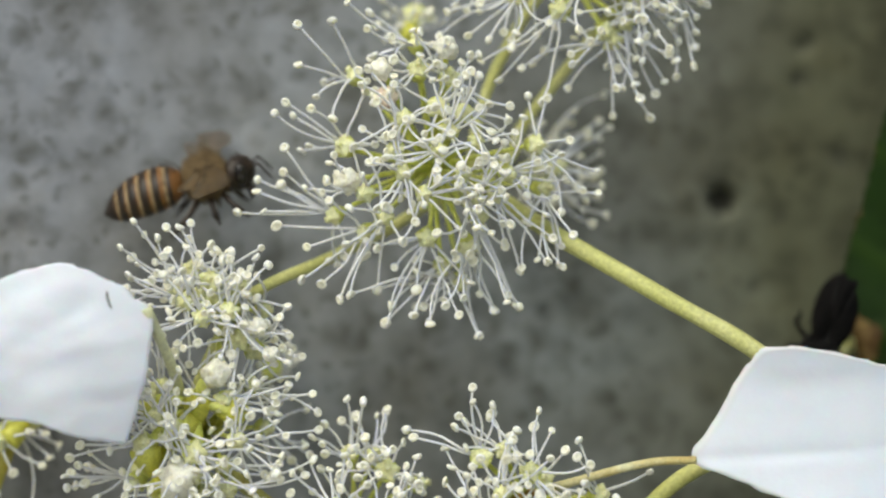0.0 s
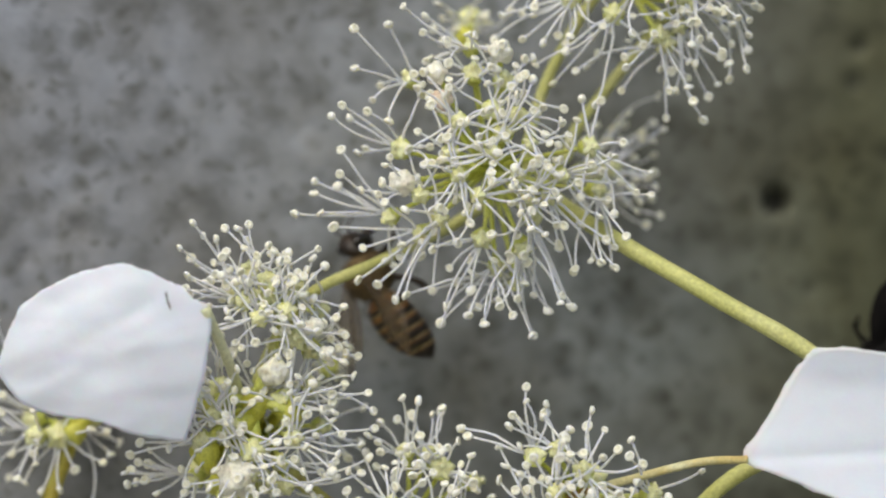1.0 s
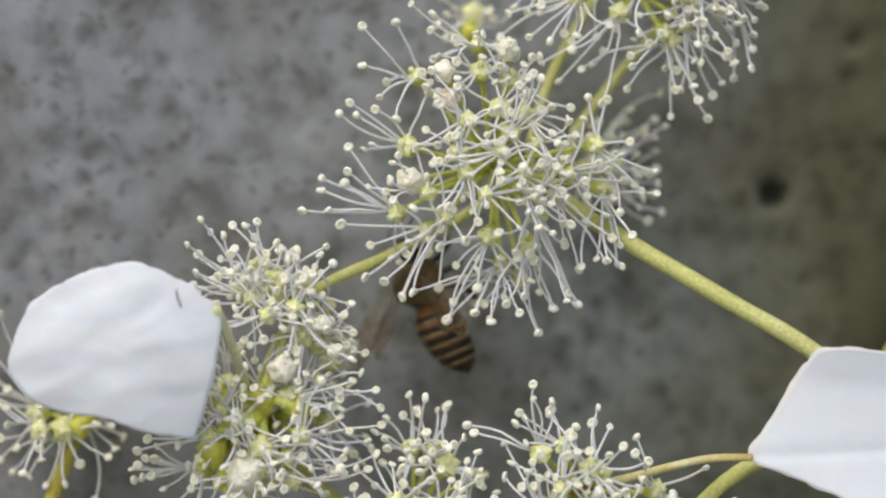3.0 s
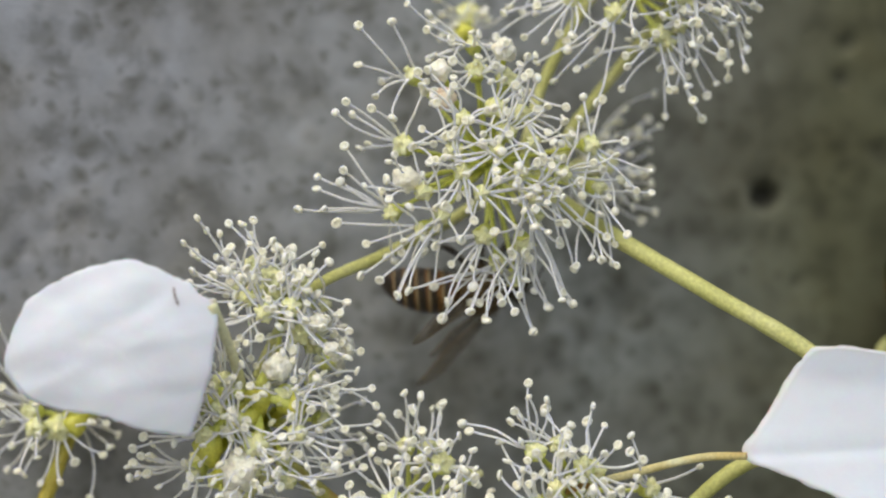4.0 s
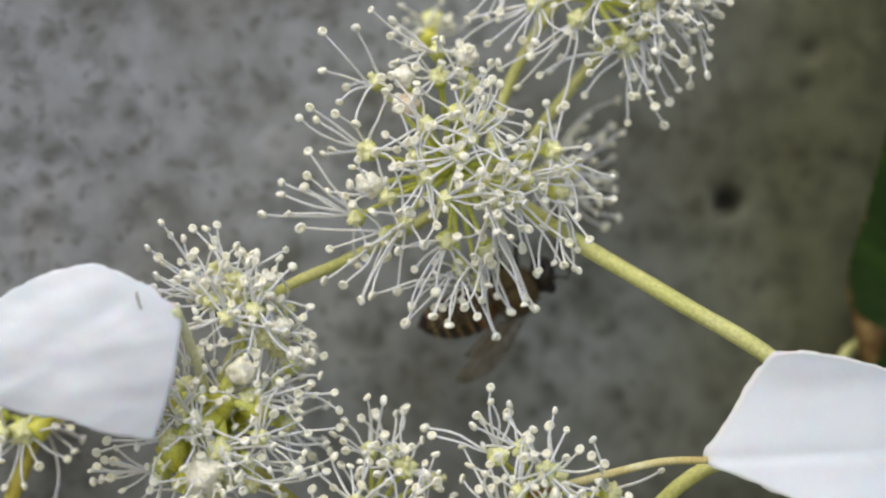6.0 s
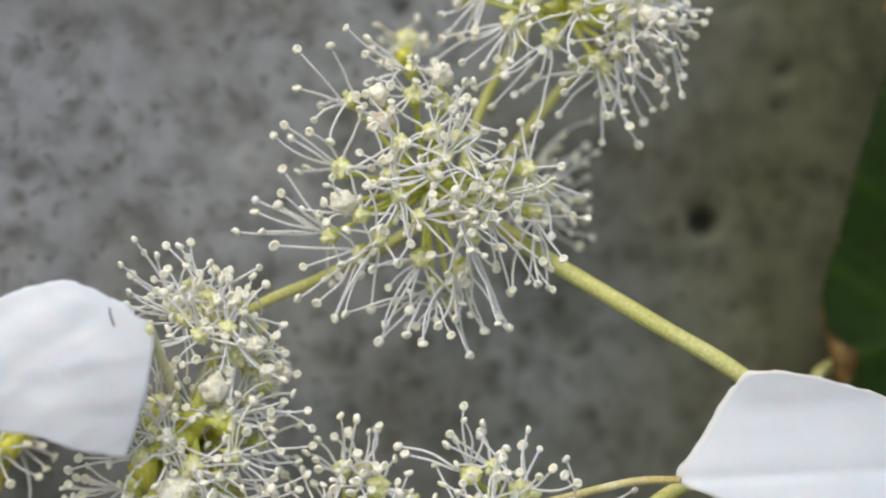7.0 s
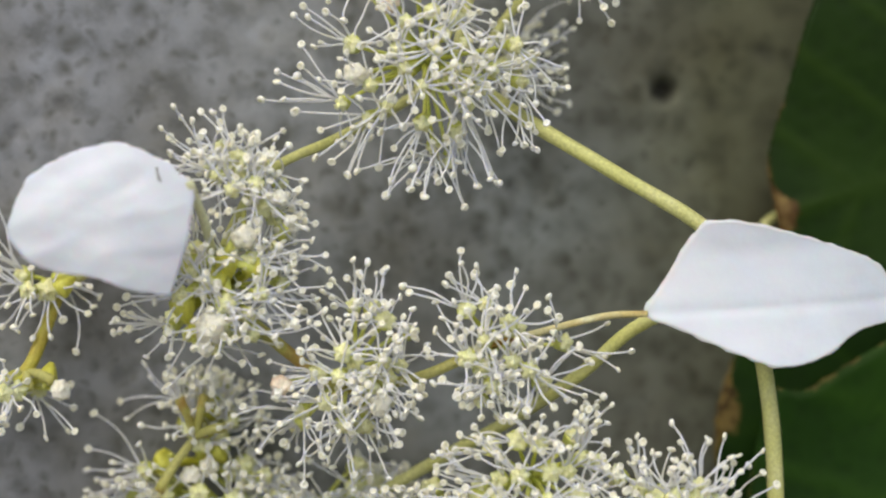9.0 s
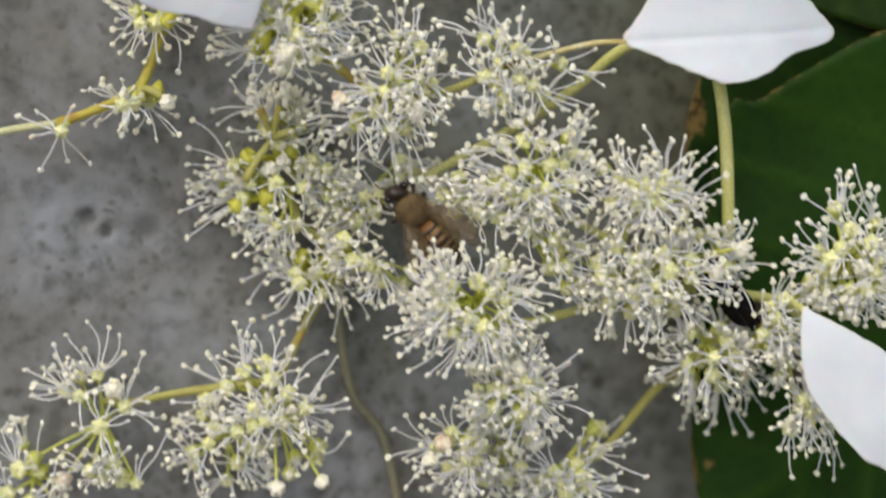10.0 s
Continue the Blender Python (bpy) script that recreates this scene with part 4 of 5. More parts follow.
def blade(name, outline, base, apex, height, mats, per=9, rings=18, thick=0.12, teeth=0.0, veins=(), dry=None):
    """A thin sheet with an outline in the plane of the wall, bent by height(u, v), where u runs from base to apex and v across.
    The attribute rim is 1 at the margin; vein marks the midrib and side veins."""
    ring = loop(outline, per)
    c = Vector((sum(p.x for p in ring), sum(p.y for p in ring))) / len(ring)
    base, apex = Vector(base), Vector(apex)
    along = (apex - base)
    length = along.length
    along.normalize()
    across = Vector((-along.y, along.x))
    verts, rim, vein, uvs = [], [], [], []
    n = len(ring)
    levels = [0.0] + [(k / rings) ** 0.8 for k in range(1, rings + 1)]

    def lift(q, k):
        d = q - base
        u, v = d.dot(along) / length, d.dot(across) / length
        near = 0.0
        if veins:
            w = [abs(v)] + [abs(abs(v) * veins[2] - (u - u0)) * 0.8 for u0 in np.arange(veins[0], 1.0, veins[1])]
            best = min(w[0] * 1.0, min(w[1:]) * 1.3)
            near = max(0.0, 1 - best / 0.022)
        return height(u, v), near, (u, v)
    for i, lv in enumerate(levels):
        for j, p in enumerate(ring):
            if i == 0 and j:
                break
            q = c.lerp(p, lv)
            if i == len(levels) - 1 and teeth:
                q = q + (q - c).normalized() * teeth * (abs((j * 0.37) % 1.0 - 0.3) + 0.3 * noise.noise((q.x, q.y, 2)))
            elif i == len(levels) - 1:
                q = q + (q - c).normalized() * (0.22 * noise.noise((q.x * 0.8, q.y * 0.8, 4)) + 0.10 * noise.noise((q.x * 2.5, q.y * 2.5, 6)))
            y, near, uv = lift(q, lv)
            verts.append((q.x, y, q.y))
            r = lv
            if dry:
                dx, dz, rad, amount = dry
                r = lv * (0.52 if lv < 0.999 else 0.71) + amount * math.exp(-((q.x - dx) ** 2 + (q.y - dz) ** 2) / rad ** 2)
            rim.append(r), vein.append(near), uvs.append(uv)
    count = len(verts)
    faces = [(0, 1 + j, 1 + (j + 1) % n) for j in range(n)]
    for i in range(len(levels) - 2):
        a = 1 + i * n
        faces += [(a + j, a + n + j, a + n + (j + 1) % n, a + (j + 1) % n) for j in range(n)]
    verts += [(x, y + thick, z) for x, y, z in verts]
    faces += [tuple(count + k for k in reversed(f)) for f in faces]
    last = 1 + (len(levels) - 2) * n
    faces += [(last + j, last + count + j, last + count + (j + 1) % n, last + (j + 1) % n) for j in range(n)]
    o = P(base.x, 180, base.y)
    me = mesh_of(name, [P(*v) - o for v in verts], faces, mats)
    for key, values in (("rim", rim), ("vein", vein)):
        a = me.attributes.new(key, 'FLOAT', 'POINT')
        a.data.foreach_set("value", values * 2)
    layer = me.uv_layers.new(name="along")
    both = uvs + uvs
    for lp in me.loops:
        layer.data[lp.index].uv = both[lp.vertex_index]
    me.update()
    return me, o


def sterile_flower(me, o, label, stalk, m=None, r=0.40):
    """A single showy sepal on its own stalk."""
    e = thing("sterile_flower", o, label, "flower", group="sterile flowers with one white sepal")
    part("sepal", me, e)
    branch(stalk, r, r + 0.06, "stalk", m or STEM, owner=e)
    return e


def leaf(me, o, label, stalk):
    e = thing("leaf", o, label, "leaf", group="leaves of the hydrangea")
    part("blade", me, e)
    branch(stalk, 0.6, 1.0, "leaf_stalk", STEM, owner=e)


def crinkle(u, v, seed):
    return 0.20 * noise.noise((u * 3, v * 7, seed)) + 0.05 * noise.noise((u * 8, v * 15, seed))


def sepals():
    def right_bend(u, v):
        return 166.3 - 5.5 * u * (1 - u) - 9.0 * v * v + 3.0 * u * u + 2.0 * v + 0.10 * math.exp(-(v / 0.024) ** 2) + crinkle(u, v, 1)

    def left_bend(u, v):
        return 162.3 - 5.0 * u * (1 - u) + 6.0 * v * v + 1.0 * u + 1.4 * crinkle(u, v, 5)

    def low_bend(u, v):
        return 161.5 - 4.0 * u * (1 - u) + 7.0 * v * v + 2.0 * v + crinkle(u, v, 9)
    me, o = blade("sepal", [(20.5, -14.8), (22.3, -11.6), (24.3, -8.1), (25.9, -6.9), (30.0, -7.2), (36.5, -8.9), (40.2, -10.2), (42.6, -12.3), (44.1, -14.2), (43.0, -15.3), (40.0, -16.1), (38.7, -16.6),
                            (36.7, -18.0), (34.3, -19.0), (31.6, -19.3), (28.7, -18.4), (25.7, -17.2), (22.9, -16.0)], (20.5, -14.9), (43.0, -13.7), right_bend, [SEPAL])
    sterile_flower(me, o, "large white sepal with faint midrib, pointed at its stalk", [(20.7, 166.2, -14.9), (17.3, 168.5, -15.3), (11.9, 170, -16.8), (7.9, 173, -18.2)], RUSSET, 0.28)
    me, o = blade("sepal", [(-32.7, -8.1), (-32.0, -5.7), (-31.1, -3.9), (-29.6, -2.6), (-27.6, -1.6), (-25.4, -0.9), (-23.5, -0.6), (-21.6, -1.2), (-19.8, -2.1),
                            (-18.5, -3.1), (-17.6, -3.6), (-17.3, -5.0), (-17.7, -7.6), (-18.3, -10.3), (-19.2, -13.0), (-19.7, -13.3), (-21.0, -13.1), (-22.8, -12.8),
                            (-25.6, -11.8), (-28.6, -11.4), (-30.8, -10.6), (-32.2, -9.2)], (-17.6, -3.9), (-32.6, -7.8), left_bend, [SEPAL], per=6, dry=(-17.5, -3.7, 0.8, 0.62))
    e = sterile_flower(me, o, "rounded white sepal with a small dark nick near its stalk", [(-17.7, 162.2, -3.9), (-16.5, 166, -7.9), (-16.0, 173, -12.5)], STALK, 0.36)
    s = Shape()
    s.ring_tube(spline([P(-20.3, 161.0, -2.6), P(-20.2, 160.9, -3.2), P(-19.95, 160.95, -3.9)], 4), [0.03 * MM] + [0.07 * MM] * 7 + [0.03 * MM], 6)
    s.v = [v - o for v in s.v]
    part("nick", s.mesh("nick", [VINE]), e, label="small dark brown scar")
    me, o = blade("sepal", [(39.9, -43.4), (41.4, -44.0), (45.2, -45.9), (49.6, -48.7), (53.5, -52.8), (54.3, -59.2), (51.4, -63.0), (49.3, -61.4), (46.9, -60.1),
                            (43.7, -56.6), (40.5, -52.1), (39.7, -47.1)], (39.9, -43.5), (53.0, -61.5), low_bend, [SEPAL])
    sterile_flower(me, o, "white sepal hanging in front of the green leaf", [(40.0, 161.9, -43.6), (39.6, 166, -43.8), (40.1, 174, -45.5)])


def leaves():
    def upper(u, v):
        return 186.5 + 3.0 * v * v - 3.5 * u * (1 - u) + 1.2 * math.sin(11 * abs(v) - 6 * u) * 0.5

    def shade(u, v):
        return 189.0 + 1.5 * v * v + 0.5 * math.sin(12 * abs(v) - 6 * u)

    def lower(u, v):
        return 185.5 + 2.0 * v * v - 3.0 * u * (1 - u) + 0.6 * math.sin(12 * abs(v) - 7 * u)
    far = [(78, 212, -170), (47, 211, -300)]
    me, o = blade("blade", [(36.4, -9.0), (35.5, -5.6), (34.9, -2.5), (35.5, 0.8), (36.7, 4.9), (37.8, 9.6), (38.8, 12.8), (40.4, 17.4), (46, 25), (58, 31), (74, 30),
                            (88, 20), (90, 4), (80, -10), (64, -17), (48, -14), (39, -10.6)], (92, 12), (36.4, -7), upper, [LEAF],
                  per=10, rings=22, thick=0.25, teeth=0.35, veins=(0.12, 0.15, 0.75), dry=(36.1, -7.0, 2.6, 0.42))
    leaf(me, o, "dark green leaf with a brown withered tip", [(92, 187, 12), (108, 189, -30)] + far)
    me, o = blade("blade", [(36.6, -13.6), (33.5, -18.5), (31.4, -23.5), (30.6, -28.5), (32.0, -36), (40, -46), (56, -48), (76, -40), (88, -24), (80, -10), (60, -8), (45, -10)],
                  (90, -20), (31.5, -28), shade, [LEAF_SHADE], per=10, rings=20, teeth=0.3, veins=(0.12, 0.15, 0.75), dry=(31.0, -26, 3.5, 0.34))
    leaf(me, o, "shaded green leaf with a yellowing brown margin", [(90, 189.5, -20), (104, 190, -60)] + far)
    me, o = blade("blade", [(35.3, -24.0), (38.5, -23.6), (45, -19.5), (52.7, -15.5), (66, -12), (82, -20), (92, -40), (90, -64), (76, -84), (56, -92), (40, -86), (32.6, -72),
                            (31.6, -60), (32.0, -45), (33.5, -32)], (92, -34), (33, -76), lower, [LEAF_LOW],
                  per=10, rings=22, thick=0.25, teeth=0.35, veins=(0.1, 0.14, 0.75), dry=(33.5, -68, 2.4, 0.25))
    leaf(me, o, "broad dark green leaf with fine side veins", [(92, 186, -34), (106, 189, -70)] + far)
    me, o = blade("blade", [(38.9, 22.4), (40, 21.8), (46, 23), (56, 29), (66, 40), (64, 52), (52, 50), (43, 36)], (64, 52), (39, 22.2), lambda u, v: 181 + 4 * v * v, [LEAF_YOUNG],
                  per=8, rings=12, teeth=0.2, veins=(0.12, 0.15, 0.75), dry=(39, 22, 1.2, 0.2))
    leaf(me, o, "young yellow-green leaf at the wall", [(64, 182, 52), (112, 189, 20)] + far)
    branch([(38.5, 191.0, -6.4), (35.4, 189.0, -7.7), (33, 181, -8.8), (30.0, 171, -11.5)], 0.5, 0.5, label="pale green leaf stalk")


stalks()
sepals()
leaves()


# ---- insects ----
def insect_materials(dark):
    if dark:
        body = mottled("black_chitin", [(0.3, (0.003, 0.003, 0.003)), (0.7, (0.007, 0.006, 0.006))], 900, 0.9)
        body.node_tree.nodes["Principled BSDF"].inputs["Specular IOR Level"].default_value = 0.1
        fur = mottled("black_fur", [(0.3, (0.004, 0.004, 0.004)), (0.7, (0.010, 0.009, 0.008))], 900, 0.9)
        return body, fur, body, body, body
    body = mottled("dark_brown_chitin", [(0.3, (0.014, 0.009, 0.006)), (0.7, (0.040, 0.024, 0.014))], 900, 0.4, fine=9000, bump=0.3)
    fur = mottled("brown_fur", [(0.3, (0.075, 0.048, 0.020)), (0.7, (0.18, 0.122, 0.055))], 900, 0.9, spread=0.3)
    band = mottled("amber_band", [(0.3, (0.15, 0.062, 0.014)), (0.7, (0.27, 0.125, 0.035))], 900, 0.5, fine=9000, bump=0.3)
    pale = mottled("pale_hair_band", [(0.3, (0.27, 0.19, 0.095)), (0.7, (0.42, 0.32, 0.18))], 2000, 0.8, fine=9000, bump=0.5)
    eye = mottled("black_eye", [(0.3, (0.008, 0.007, 0.007)), (0.7, (0.02, 0.016, 0.014))], 3000, 0.18)
    return body, fur, band, pale, eye


WING = wing_film()


def insect(name, place, label, dark=False, size=1.0):
    """A bee along its own +y, back up: head with eyes and antennae, furry thorax, banded abdomen, four wings, six legs."""
    body, fur, band, pale, eye = insect_materials(dark)
    k = MM * size
    bee = thing(name, place, label, "bee")
    r = random.Random(5)
    V = lambda x, y, z: Vector((x, y, z)) * k  # noqa: E731

    def hairs(s, centre, rx, ry, rz, count, long):
        for _ in range(count):
            d = Vector((r.gauss(0, 1), r.gauss(0, 1), r.gauss(0, 1))).normalized()
            p = centre + Vector((d.x * rx, d.y * ry, d.z * rz)) * k
            d = (d + Vector((0, -0.5, 0)) + Vector((r.uniform(-.4, .4), r.uniform(-.4, .4), r.uniform(-.4, .4)))).normalized()
            side = d.orthogonal().normalized() * 0.035 * k
            up = d.cross(side)
            b = len(s.v)
            s.v += [p + side, p - side * 0.5 + up * 0.87, p - side * 0.5 - up * 0.87, p + d * long * k * r.uniform(0.6, 1.2)]
            s.f += [(b, b + 1, b + 3), (b + 1, b + 2, b + 3), (b + 2, b, b + 3)]
            s.s += [0, 0, 0]
    # thorax
    s = Shape()
    s.lathe(V(0, 0, 0), Vector((0, 1, 0)), [(y * k, w * k) for y, w in ((-1.9, 0.6), (-1.6, 1.25), (-0.9, 1.75), (0, 1.95), (0.9, 1.7), (1.5, 1.1), (1.75, 0.6))], 18, 0)
    part("thorax", s.mesh("thorax", [body if dark else fur]), bee)
    s = Shape()
    hairs(s, V(0, 0, 0.05), 1.85, 1.75, 1.85, 900, 0.6)
    part("fur", s.mesh("fur", [fur]), bee, kind="stuff")
    # head
    s = Shape()
    s.ball(V(0, 0, 0), Vector((0, 0, 1)), 1.45 * k, 1.35 * k, 16, 11, 0, 0, 0, 0.62)
    hairs(s, V(0, 0, 0.2), 1.1, 0.8, 1.2, 160, 0.35)
    s.ring_tube([V(0, 0.5, -1.2), V(0, 0.6, -1.7), V(0, 0.4, -2.2)], [0.4 * k, 0.3 * k, 0.1 * k], 8)
    head = part("head", s.mesh("head", [body]), bee, V(0, 2.5, -0.25))
    for sx in (-1, 1):
        s = Shape()
        s.ball(V(0, 0, 0), Vector((0.15 * sx, 0.1, 1)), 0.52 * k, 0.95 * k, 12, 9)
        part("eye", s.mesh("eye", [eye]), head, V(sx * 1.12, 0.12, 0.1))
        s = Shape()
        s.ring_tube(spline([V(0, 0, 0), V(sx * 0.5, 0.75, 0.35), V(sx * 0.7, 0.95, 0.2), V(sx * 0.8, 1.6, -0.9)], 4), [0.09 * k] * 13, 6)
        part("antenna", s.mesh("antenna", [body]), head, V(sx * 0.35, 0.75, 0.25))
    # abdomen: six overlapping segments, each with an amber front and a dark hind half
    s = Shape()
    rows = [(0.0, 0.62), (0.3, 1.28), (1.1, 1.80), (2.3, 2.0), (3.5, 1.98), (4.6, 1.80), (5.5, 1.44), (6.2, 0.92), (6.75, 0.2)]
    ys = [y for y, _ in rows]
    ws = [w for _, w in rows]
    prof, slots = [], []
    starts = [0.0, 1.3, 2.45, 3.5, 4.5, 5.4, 6.3]
    for a, b, dark_from in zip(starts, starts[1:], (0.72, 0.52, 0.38, 0.33, 0.31, 0.30)):
        for f, sl, lip in ((0.0, 2, 0.965), (0.20, 1, 0.98), (dark_from - 0.04, 1, 1.0), (dark_from, 0, 1.01), (0.97, 0, 1.035)):
            y = a + (b - a) * f
            prof.append((y * k, float(np.interp(y, ys, ws)) * lip * k))
            slots.append(sl if a > 0 else (1 if f < 0.7 else 0))
    prof += [(6.6 * k, 0.35 * k), (6.85 * k, 0.08 * k)]
    slots += [0, 0]
    sides = 20
    s.lathe(V(0, 0, 0), Vector((0, -1, 0)), prof, sides, 0)
    s.s = [slots[min(i // sides, len(slots) - 1)] if i < sides * (len(prof) - 1) else 0 for i in range(len(s.f))]
    s.v = [Vector((v.x * 0.95, v.y * 0.94, v.z * 0.86 - 0.045 * (v.y / k) ** 2 * k * 0.6)) for v in s.v]
    hairs(s, V(0, -0.9, 0), 1.9, 0.9, 1.75, 200, 0.4)
    abdomen = part("abdomen", s.mesh("abdomen", [body, band, pale] if not dark else [body, body, body]), bee, V(0, -1.75, -0.05))
    # wings
    wings = []
    for sx in (-1, 1):
        for wname, root, long, wide in (("forewing", (0.95, 0.55, 1.15), 8.4, 2.7), ("hindwing", (0.95, -0.2, 1.05), 5.8, 1.8)):
            out = loop([(0, 0), (0.25, 0.10), (0.6, 0.16), (0.92, 0.10), (1.0, -0.05), (0.9, -0.45), (0.7, -0.75), (0.45, -0.72), (0.2, -0.35)], 4)
            n = len(out)
            pts = [Vector((sx * (-p.y * wide), -p.x * long, 0.10 * math.sin(p.x * 9) + 0.06 * p.y)) * k for p in out]
            vs = pts + [p + Vector((0, 0, 0.02 * k)) for p in pts]
            fs = [tuple(range(n)), tuple(n + i for i in reversed(range(n)))] + [(i, n + i, n + (i + 1) % n, (i + 1) % n) for i in range(n)]
            edge = Shape()
            edge.v, edge.f, edge.s = vs, fs, [0] * len(fs)
            edge.ring_tube([pts[i] for i in range(0, 16)], [0.055 * k] * 10 + [(0.055 - 0.008 * i) * k for i in range(6)], 5, 1)
            w = part(wname, edge.mesh(wname, [body if dark else WING, fur]), bee, V(sx * root[0], root[1], root[2]), "dark smoky wing" if dark else "clear smoky wing")
            wings.append((w, sx, wname))
    # legs
    for sx in (-1, 1):
        for y0, reach, back in ((1.0, 2.1, 1.2), (0.0, 2.6, 0.2), (-0.9, 2.9, -2.0)):
            s = Shape()
            s.ring_tube(spline([V(0, 0, 0), V(sx * reach * 0.45, back * 0.35, -0.5), V(sx * reach * 0.6, back * 0.75, -1.1), V(sx * reach * 0.5, back * 1.05, -1.6), V(sx * reach * 0.56, back * 1.3, -1.95)], 3),
                        [x * k for x in (0.2, 0.24, 0.26, 0.22, 0.2, 0.26, 0.28, 0.24, 0.18, 0.13, 0.11, 0.1, 0.06)], 7)
            part("leg", s.mesh("leg", [body]), bee, V(sx * 0.8, y0, -1.3))
    return bee, wings, abdomen


honeybee, bee_wings, bee_abdomen = insect("honeybee", P(-14.8, 178, 5.7), "brown honeybee with amber and dark banded abdomen, foraging on white florets")
black_bee, black_wings, black_abdomen = insect("black_bee", P(34, 182, -6.5), "black bee half hidden behind the flowers", dark=True, size=0.82)


def facing(x, y, z, heading, back, lean=0.0):
    """A pose at (x, y, z) mm, ahead by heading (degrees from +x towards +z in the wall's plane), its back towards the given way."""
    a = radians(heading)
    f = Vector((math.cos(a), lean, math.sin(a))).normalized()
    b = Vector(back)
    b = (b - f * b.dot(f)).normalized()
    m = Matrix((f.cross(b), f, b)).transposed().to_4x4()
    m.translation = P(x, y, z)
    return m


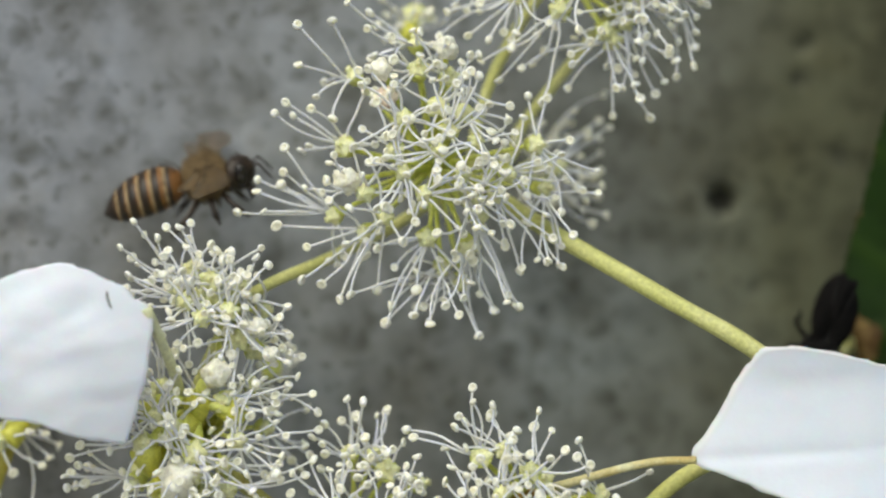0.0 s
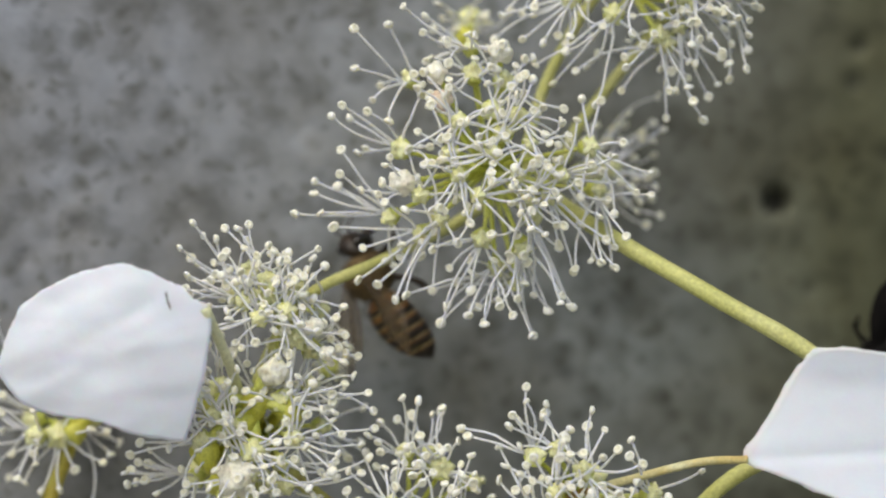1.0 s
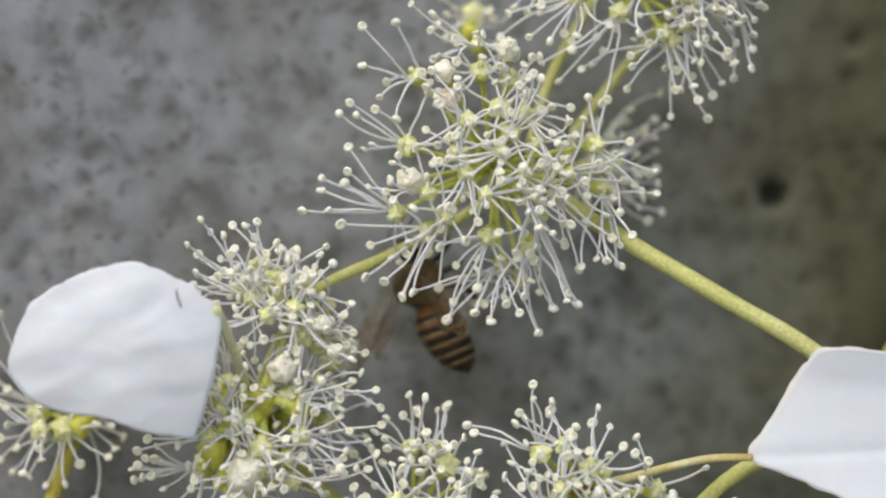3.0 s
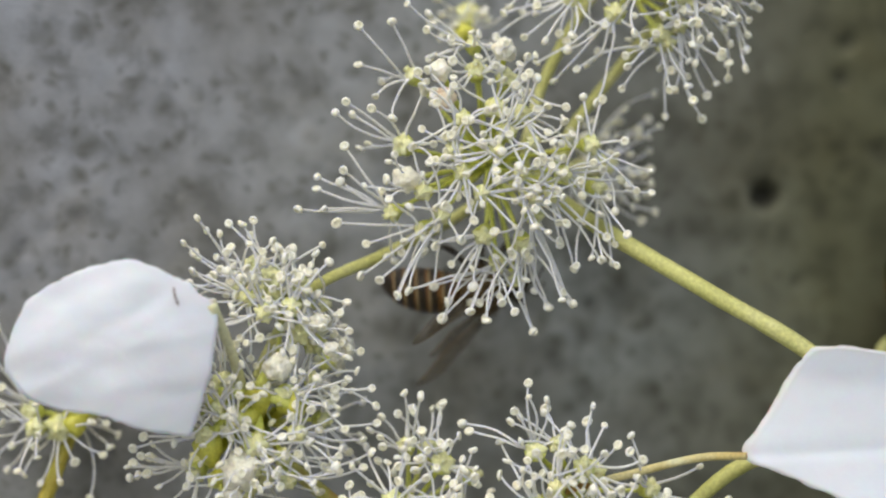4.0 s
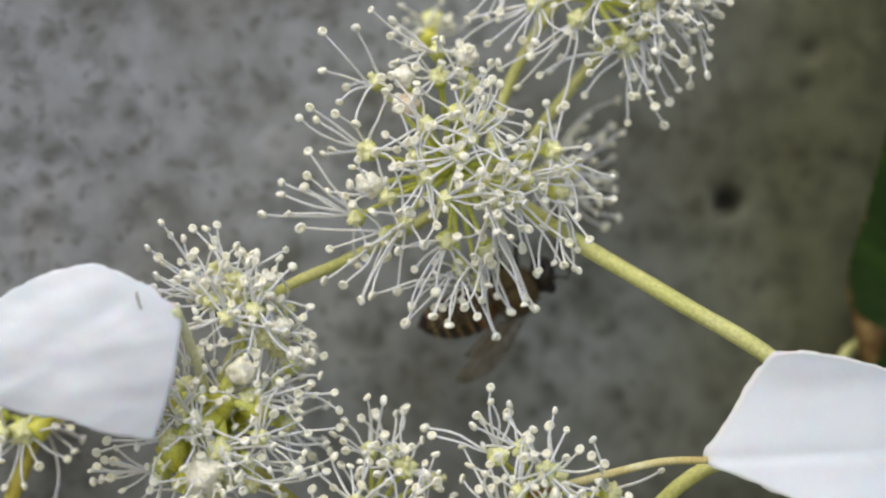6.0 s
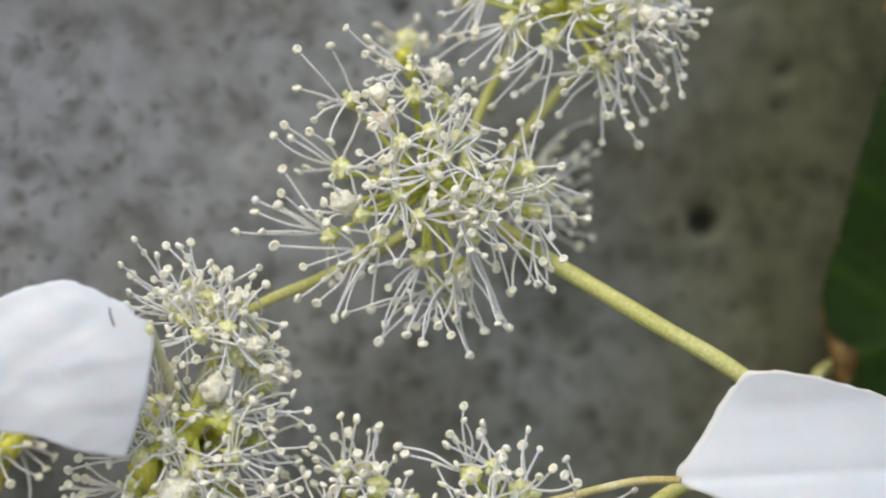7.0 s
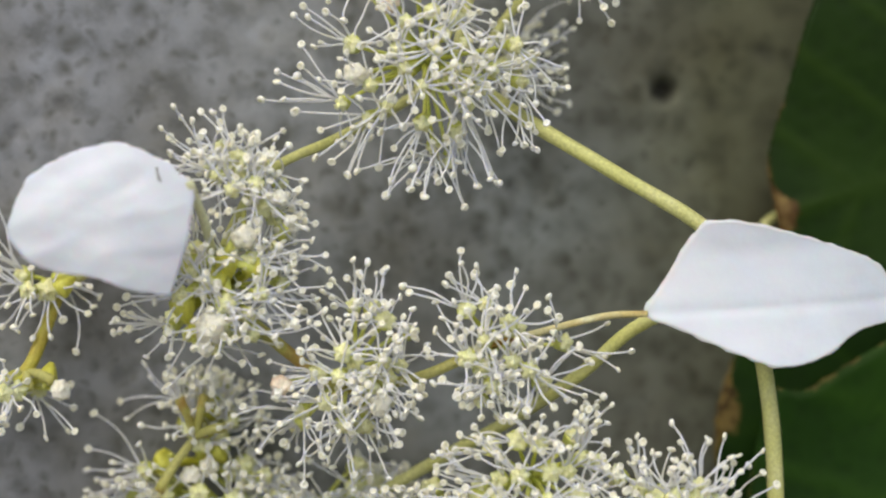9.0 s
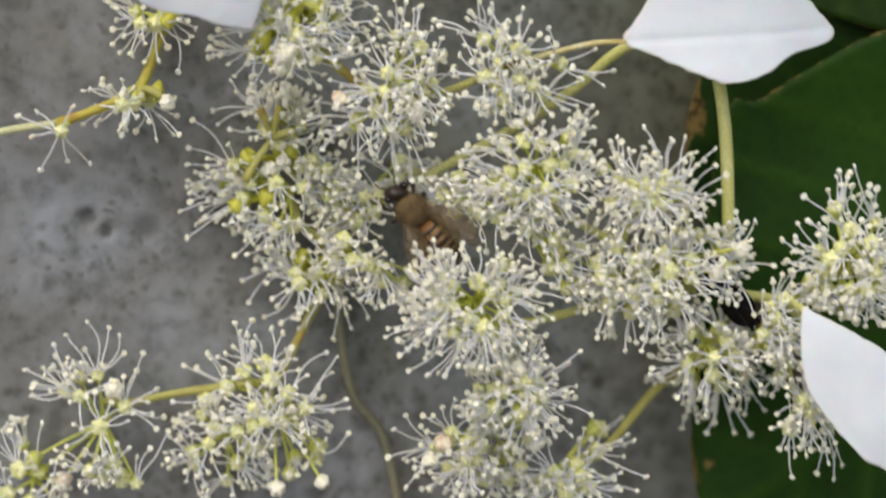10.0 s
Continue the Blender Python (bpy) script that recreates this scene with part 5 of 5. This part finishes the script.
def motions():
    up, left, cam_side, down = (0.0, -0.35, 1), (-0.75, -0.6, -0.3), (0.1, -1, 0.1), (0.1, -0.55, -0.8)
    rows = [
        (0.0, -15.0, 176, 5.9, 13, up), (0.1, -12.4, 177, 4.2, 16, up), (0.2, -11.6, 178, 3.1, 21, up), (0.3, -13.5, 178.5, 2.8, 22, up),
        (0.4, -12.6, 179, 3.1, 23, up), (0.5, -12.0, 179, 3.3, 26, (-0.2, -0.5, 0.9)), (0.6, -8.6, 179, 3.0, 66, (-0.6, -0.6, 0.4)),
        (0.7, -8.9, 179, 1.4, 100, (-0.8, -0.6, 0.0)), (0.8, -8.8, 179, 0.4, 113, (-0.8, -0.6, 0.0)), (0.9, -8.4, 179, -1.0, 117, (-0.8, -0.6, 0.0)),
        (1.0, -7.3, 179, -1.5, 116, left), (1.1, -6.2, 179, -2.2, 134, left), (1.2, -4.5, 179, -2.5, 142, left), (1.4, -4.4, 179, -2.8, 142, left),
        (1.6, -4.4, 179, -2.7, 141, left), (1.8, -4.6, 179, -2.2, 137, left), (2.0, -5.1, 179, -1.9, 134, left), (2.2, -4.9, 179, -2.3, 124, left),
        (2.3, -4.8, 179, -2.5, 118, left), (2.4, -5.5, 179, -3.0, 126, left), (2.5, -5.8, 179, -3.4, 138, left), (2.6, -5.6, 179, -3.2, 144, left), (2.7, -5.3, 179, -3.1, 143, left),
        (3.0, -3.6, 179, -2.4, 112, (-0.6, -0.8, -0.2)), (3.3, -1.0, 179, -1.8, 68, (0.0, -1, -0.1)), (3.55, 1.2, 179, -2.4, 30, (0.2, -0.8, -0.5)),
        (3.8, 1.8, 179, -3.9, 7, down), (4.0, 1.8, 179, -3.1, 5, down), (4.5, 3.4, 179, -3.5, 5, down), (4.8, 4.9, 179, -2.6, 13, down),
        (5.0, 5.6, 179, -2.3, 13, down), (5.2, 7.1, 179, -3.0, 11, down), (5.4, 7.8, 179, -3.3, 15, down), (5.5, 7.8, 179, -3.2, 17, down),
        (5.6, 7.6, 179, -3.1, 15, down), (5.7, 7.3, 179, -3.4, 13, down), (6.0, 7.1, 179, -2.8, 28, (0.3, -0.8, -0.5)), (6.3, 6.9, 179, -2.2, 56, cam_side),
        (6.6, 6.6, 179, -1.6, 78, cam_side), (6.8, 6.5, 179, -1.7, 82, cam_side), (6.9, 6.4, 179, -6.0, 86, cam_side), (7.0, 6.4, 182, -31.0, 95, cam_side),
        (7.3, 2.0, 176, -41.0, 120, cam_side), (7.7, -1.2, 168, -36.8, 142, cam_side), (8.5, -1.5, 168, -36.7, 148, cam_side), (9.2, -1.6, 168, -36.3, 150, cam_side),
        (9.5, -1.3, 168, -36.8, 150, cam_side), (9.8, -0.8, 168, -35.3, 132, cam_side), (10.0, -2.4, 168, -33.6, 131, cam_side),
    ]
    walk(honeybee, [(t, facing(x, y, z, h, b)) for t, x, y, z, h, b in rows])
    # wings: (time, outward spread, lift) in degrees
    beats = [(0.0, 84, 6), (0.1, 84, -8), (0.2, 84, 8), (0.3, 84, -6), (0.4, 84, 8), (0.5, 84, -4), (0.6, 70, 20), (0.7, 40, 20), (0.8, 30, 15), (1.0, 25, 15),
             (1.2, 52, 35), (2.0, 50, 30), (2.5, 34, 30), (2.7, 42, 34), (3.8, 15, 50), (4.5, 13, 35), (4.8, 10, 22), (5.2, 6, 14), (5.5, 10, 16), (5.7, 10, 16), (6.6, 60, 8), (6.8, 82, 6),
             (6.9, 78, 10), (7.0, 70, 40), (7.3, 70, -10), (7.7, 20, 8), (9.2, 8, 4), (10.0, 12, 4)]
    for wing, sx, kind in bee_wings:
        where = wing.location.copy()
        extra = 8 if kind == "hindwing" else 0
        walk(wing, [(t, pose(*where, -lift * 0.8, 0, 0) @ pose(0, 0, 0, 0, 0, sx * (spread - extra))) for t, spread, lift in beats])
    # the abdomen curls while it feeds
    root = bee_abdomen.location.copy()
    walk(bee_abdomen, [(t, pose(*root, a, 0, 0)) for t, a in ((0, -3), (0.5, -2), (1.0, 6), (1.2, -4), (1.8, -6), (2.3, -7), (2.5, -7), (2.7, 0), (3.8, 2), (5.2, 4), (5.7, 5), (6.6, 2), (7.7, 2), (10.0, 2))])
    dark_rows = [(0.0, 32.0, 182, -7.9, -110), (0.5, 32.2, 182, -8.0, -110), (1.0, 32.6, 182, -8.2, -106), (1.4, 35.5, 181, -10, -60), (2.0, 48, 176, -14, -50), (2.5, 60, 172, -28, -90),
                 (3.0, 58, 176, -44, -140), (3.5, 44, 179, -50, -195), (4.0, 32.6, 169, -42.6, -225), (7.0, 31.9, 168.5, -42.3, -230), (10.0, 31.4, 168.0, -41.9, -228)]
    for wing, sx, kind in black_wings:
        where = wing.location.copy()
        walk(wing, [(t, pose(*where, -4, 0, 0) @ pose(0, 0, 0, 0, 0, sx * (-8 if kind == "hindwing" else -12))) for t in (0.0, 10.0)])
    walk(black_bee, [(t, facing(x, y, z, h, (0.1, -1, 0.1))) for t, x, y, z, h in dark_rows])


motions()
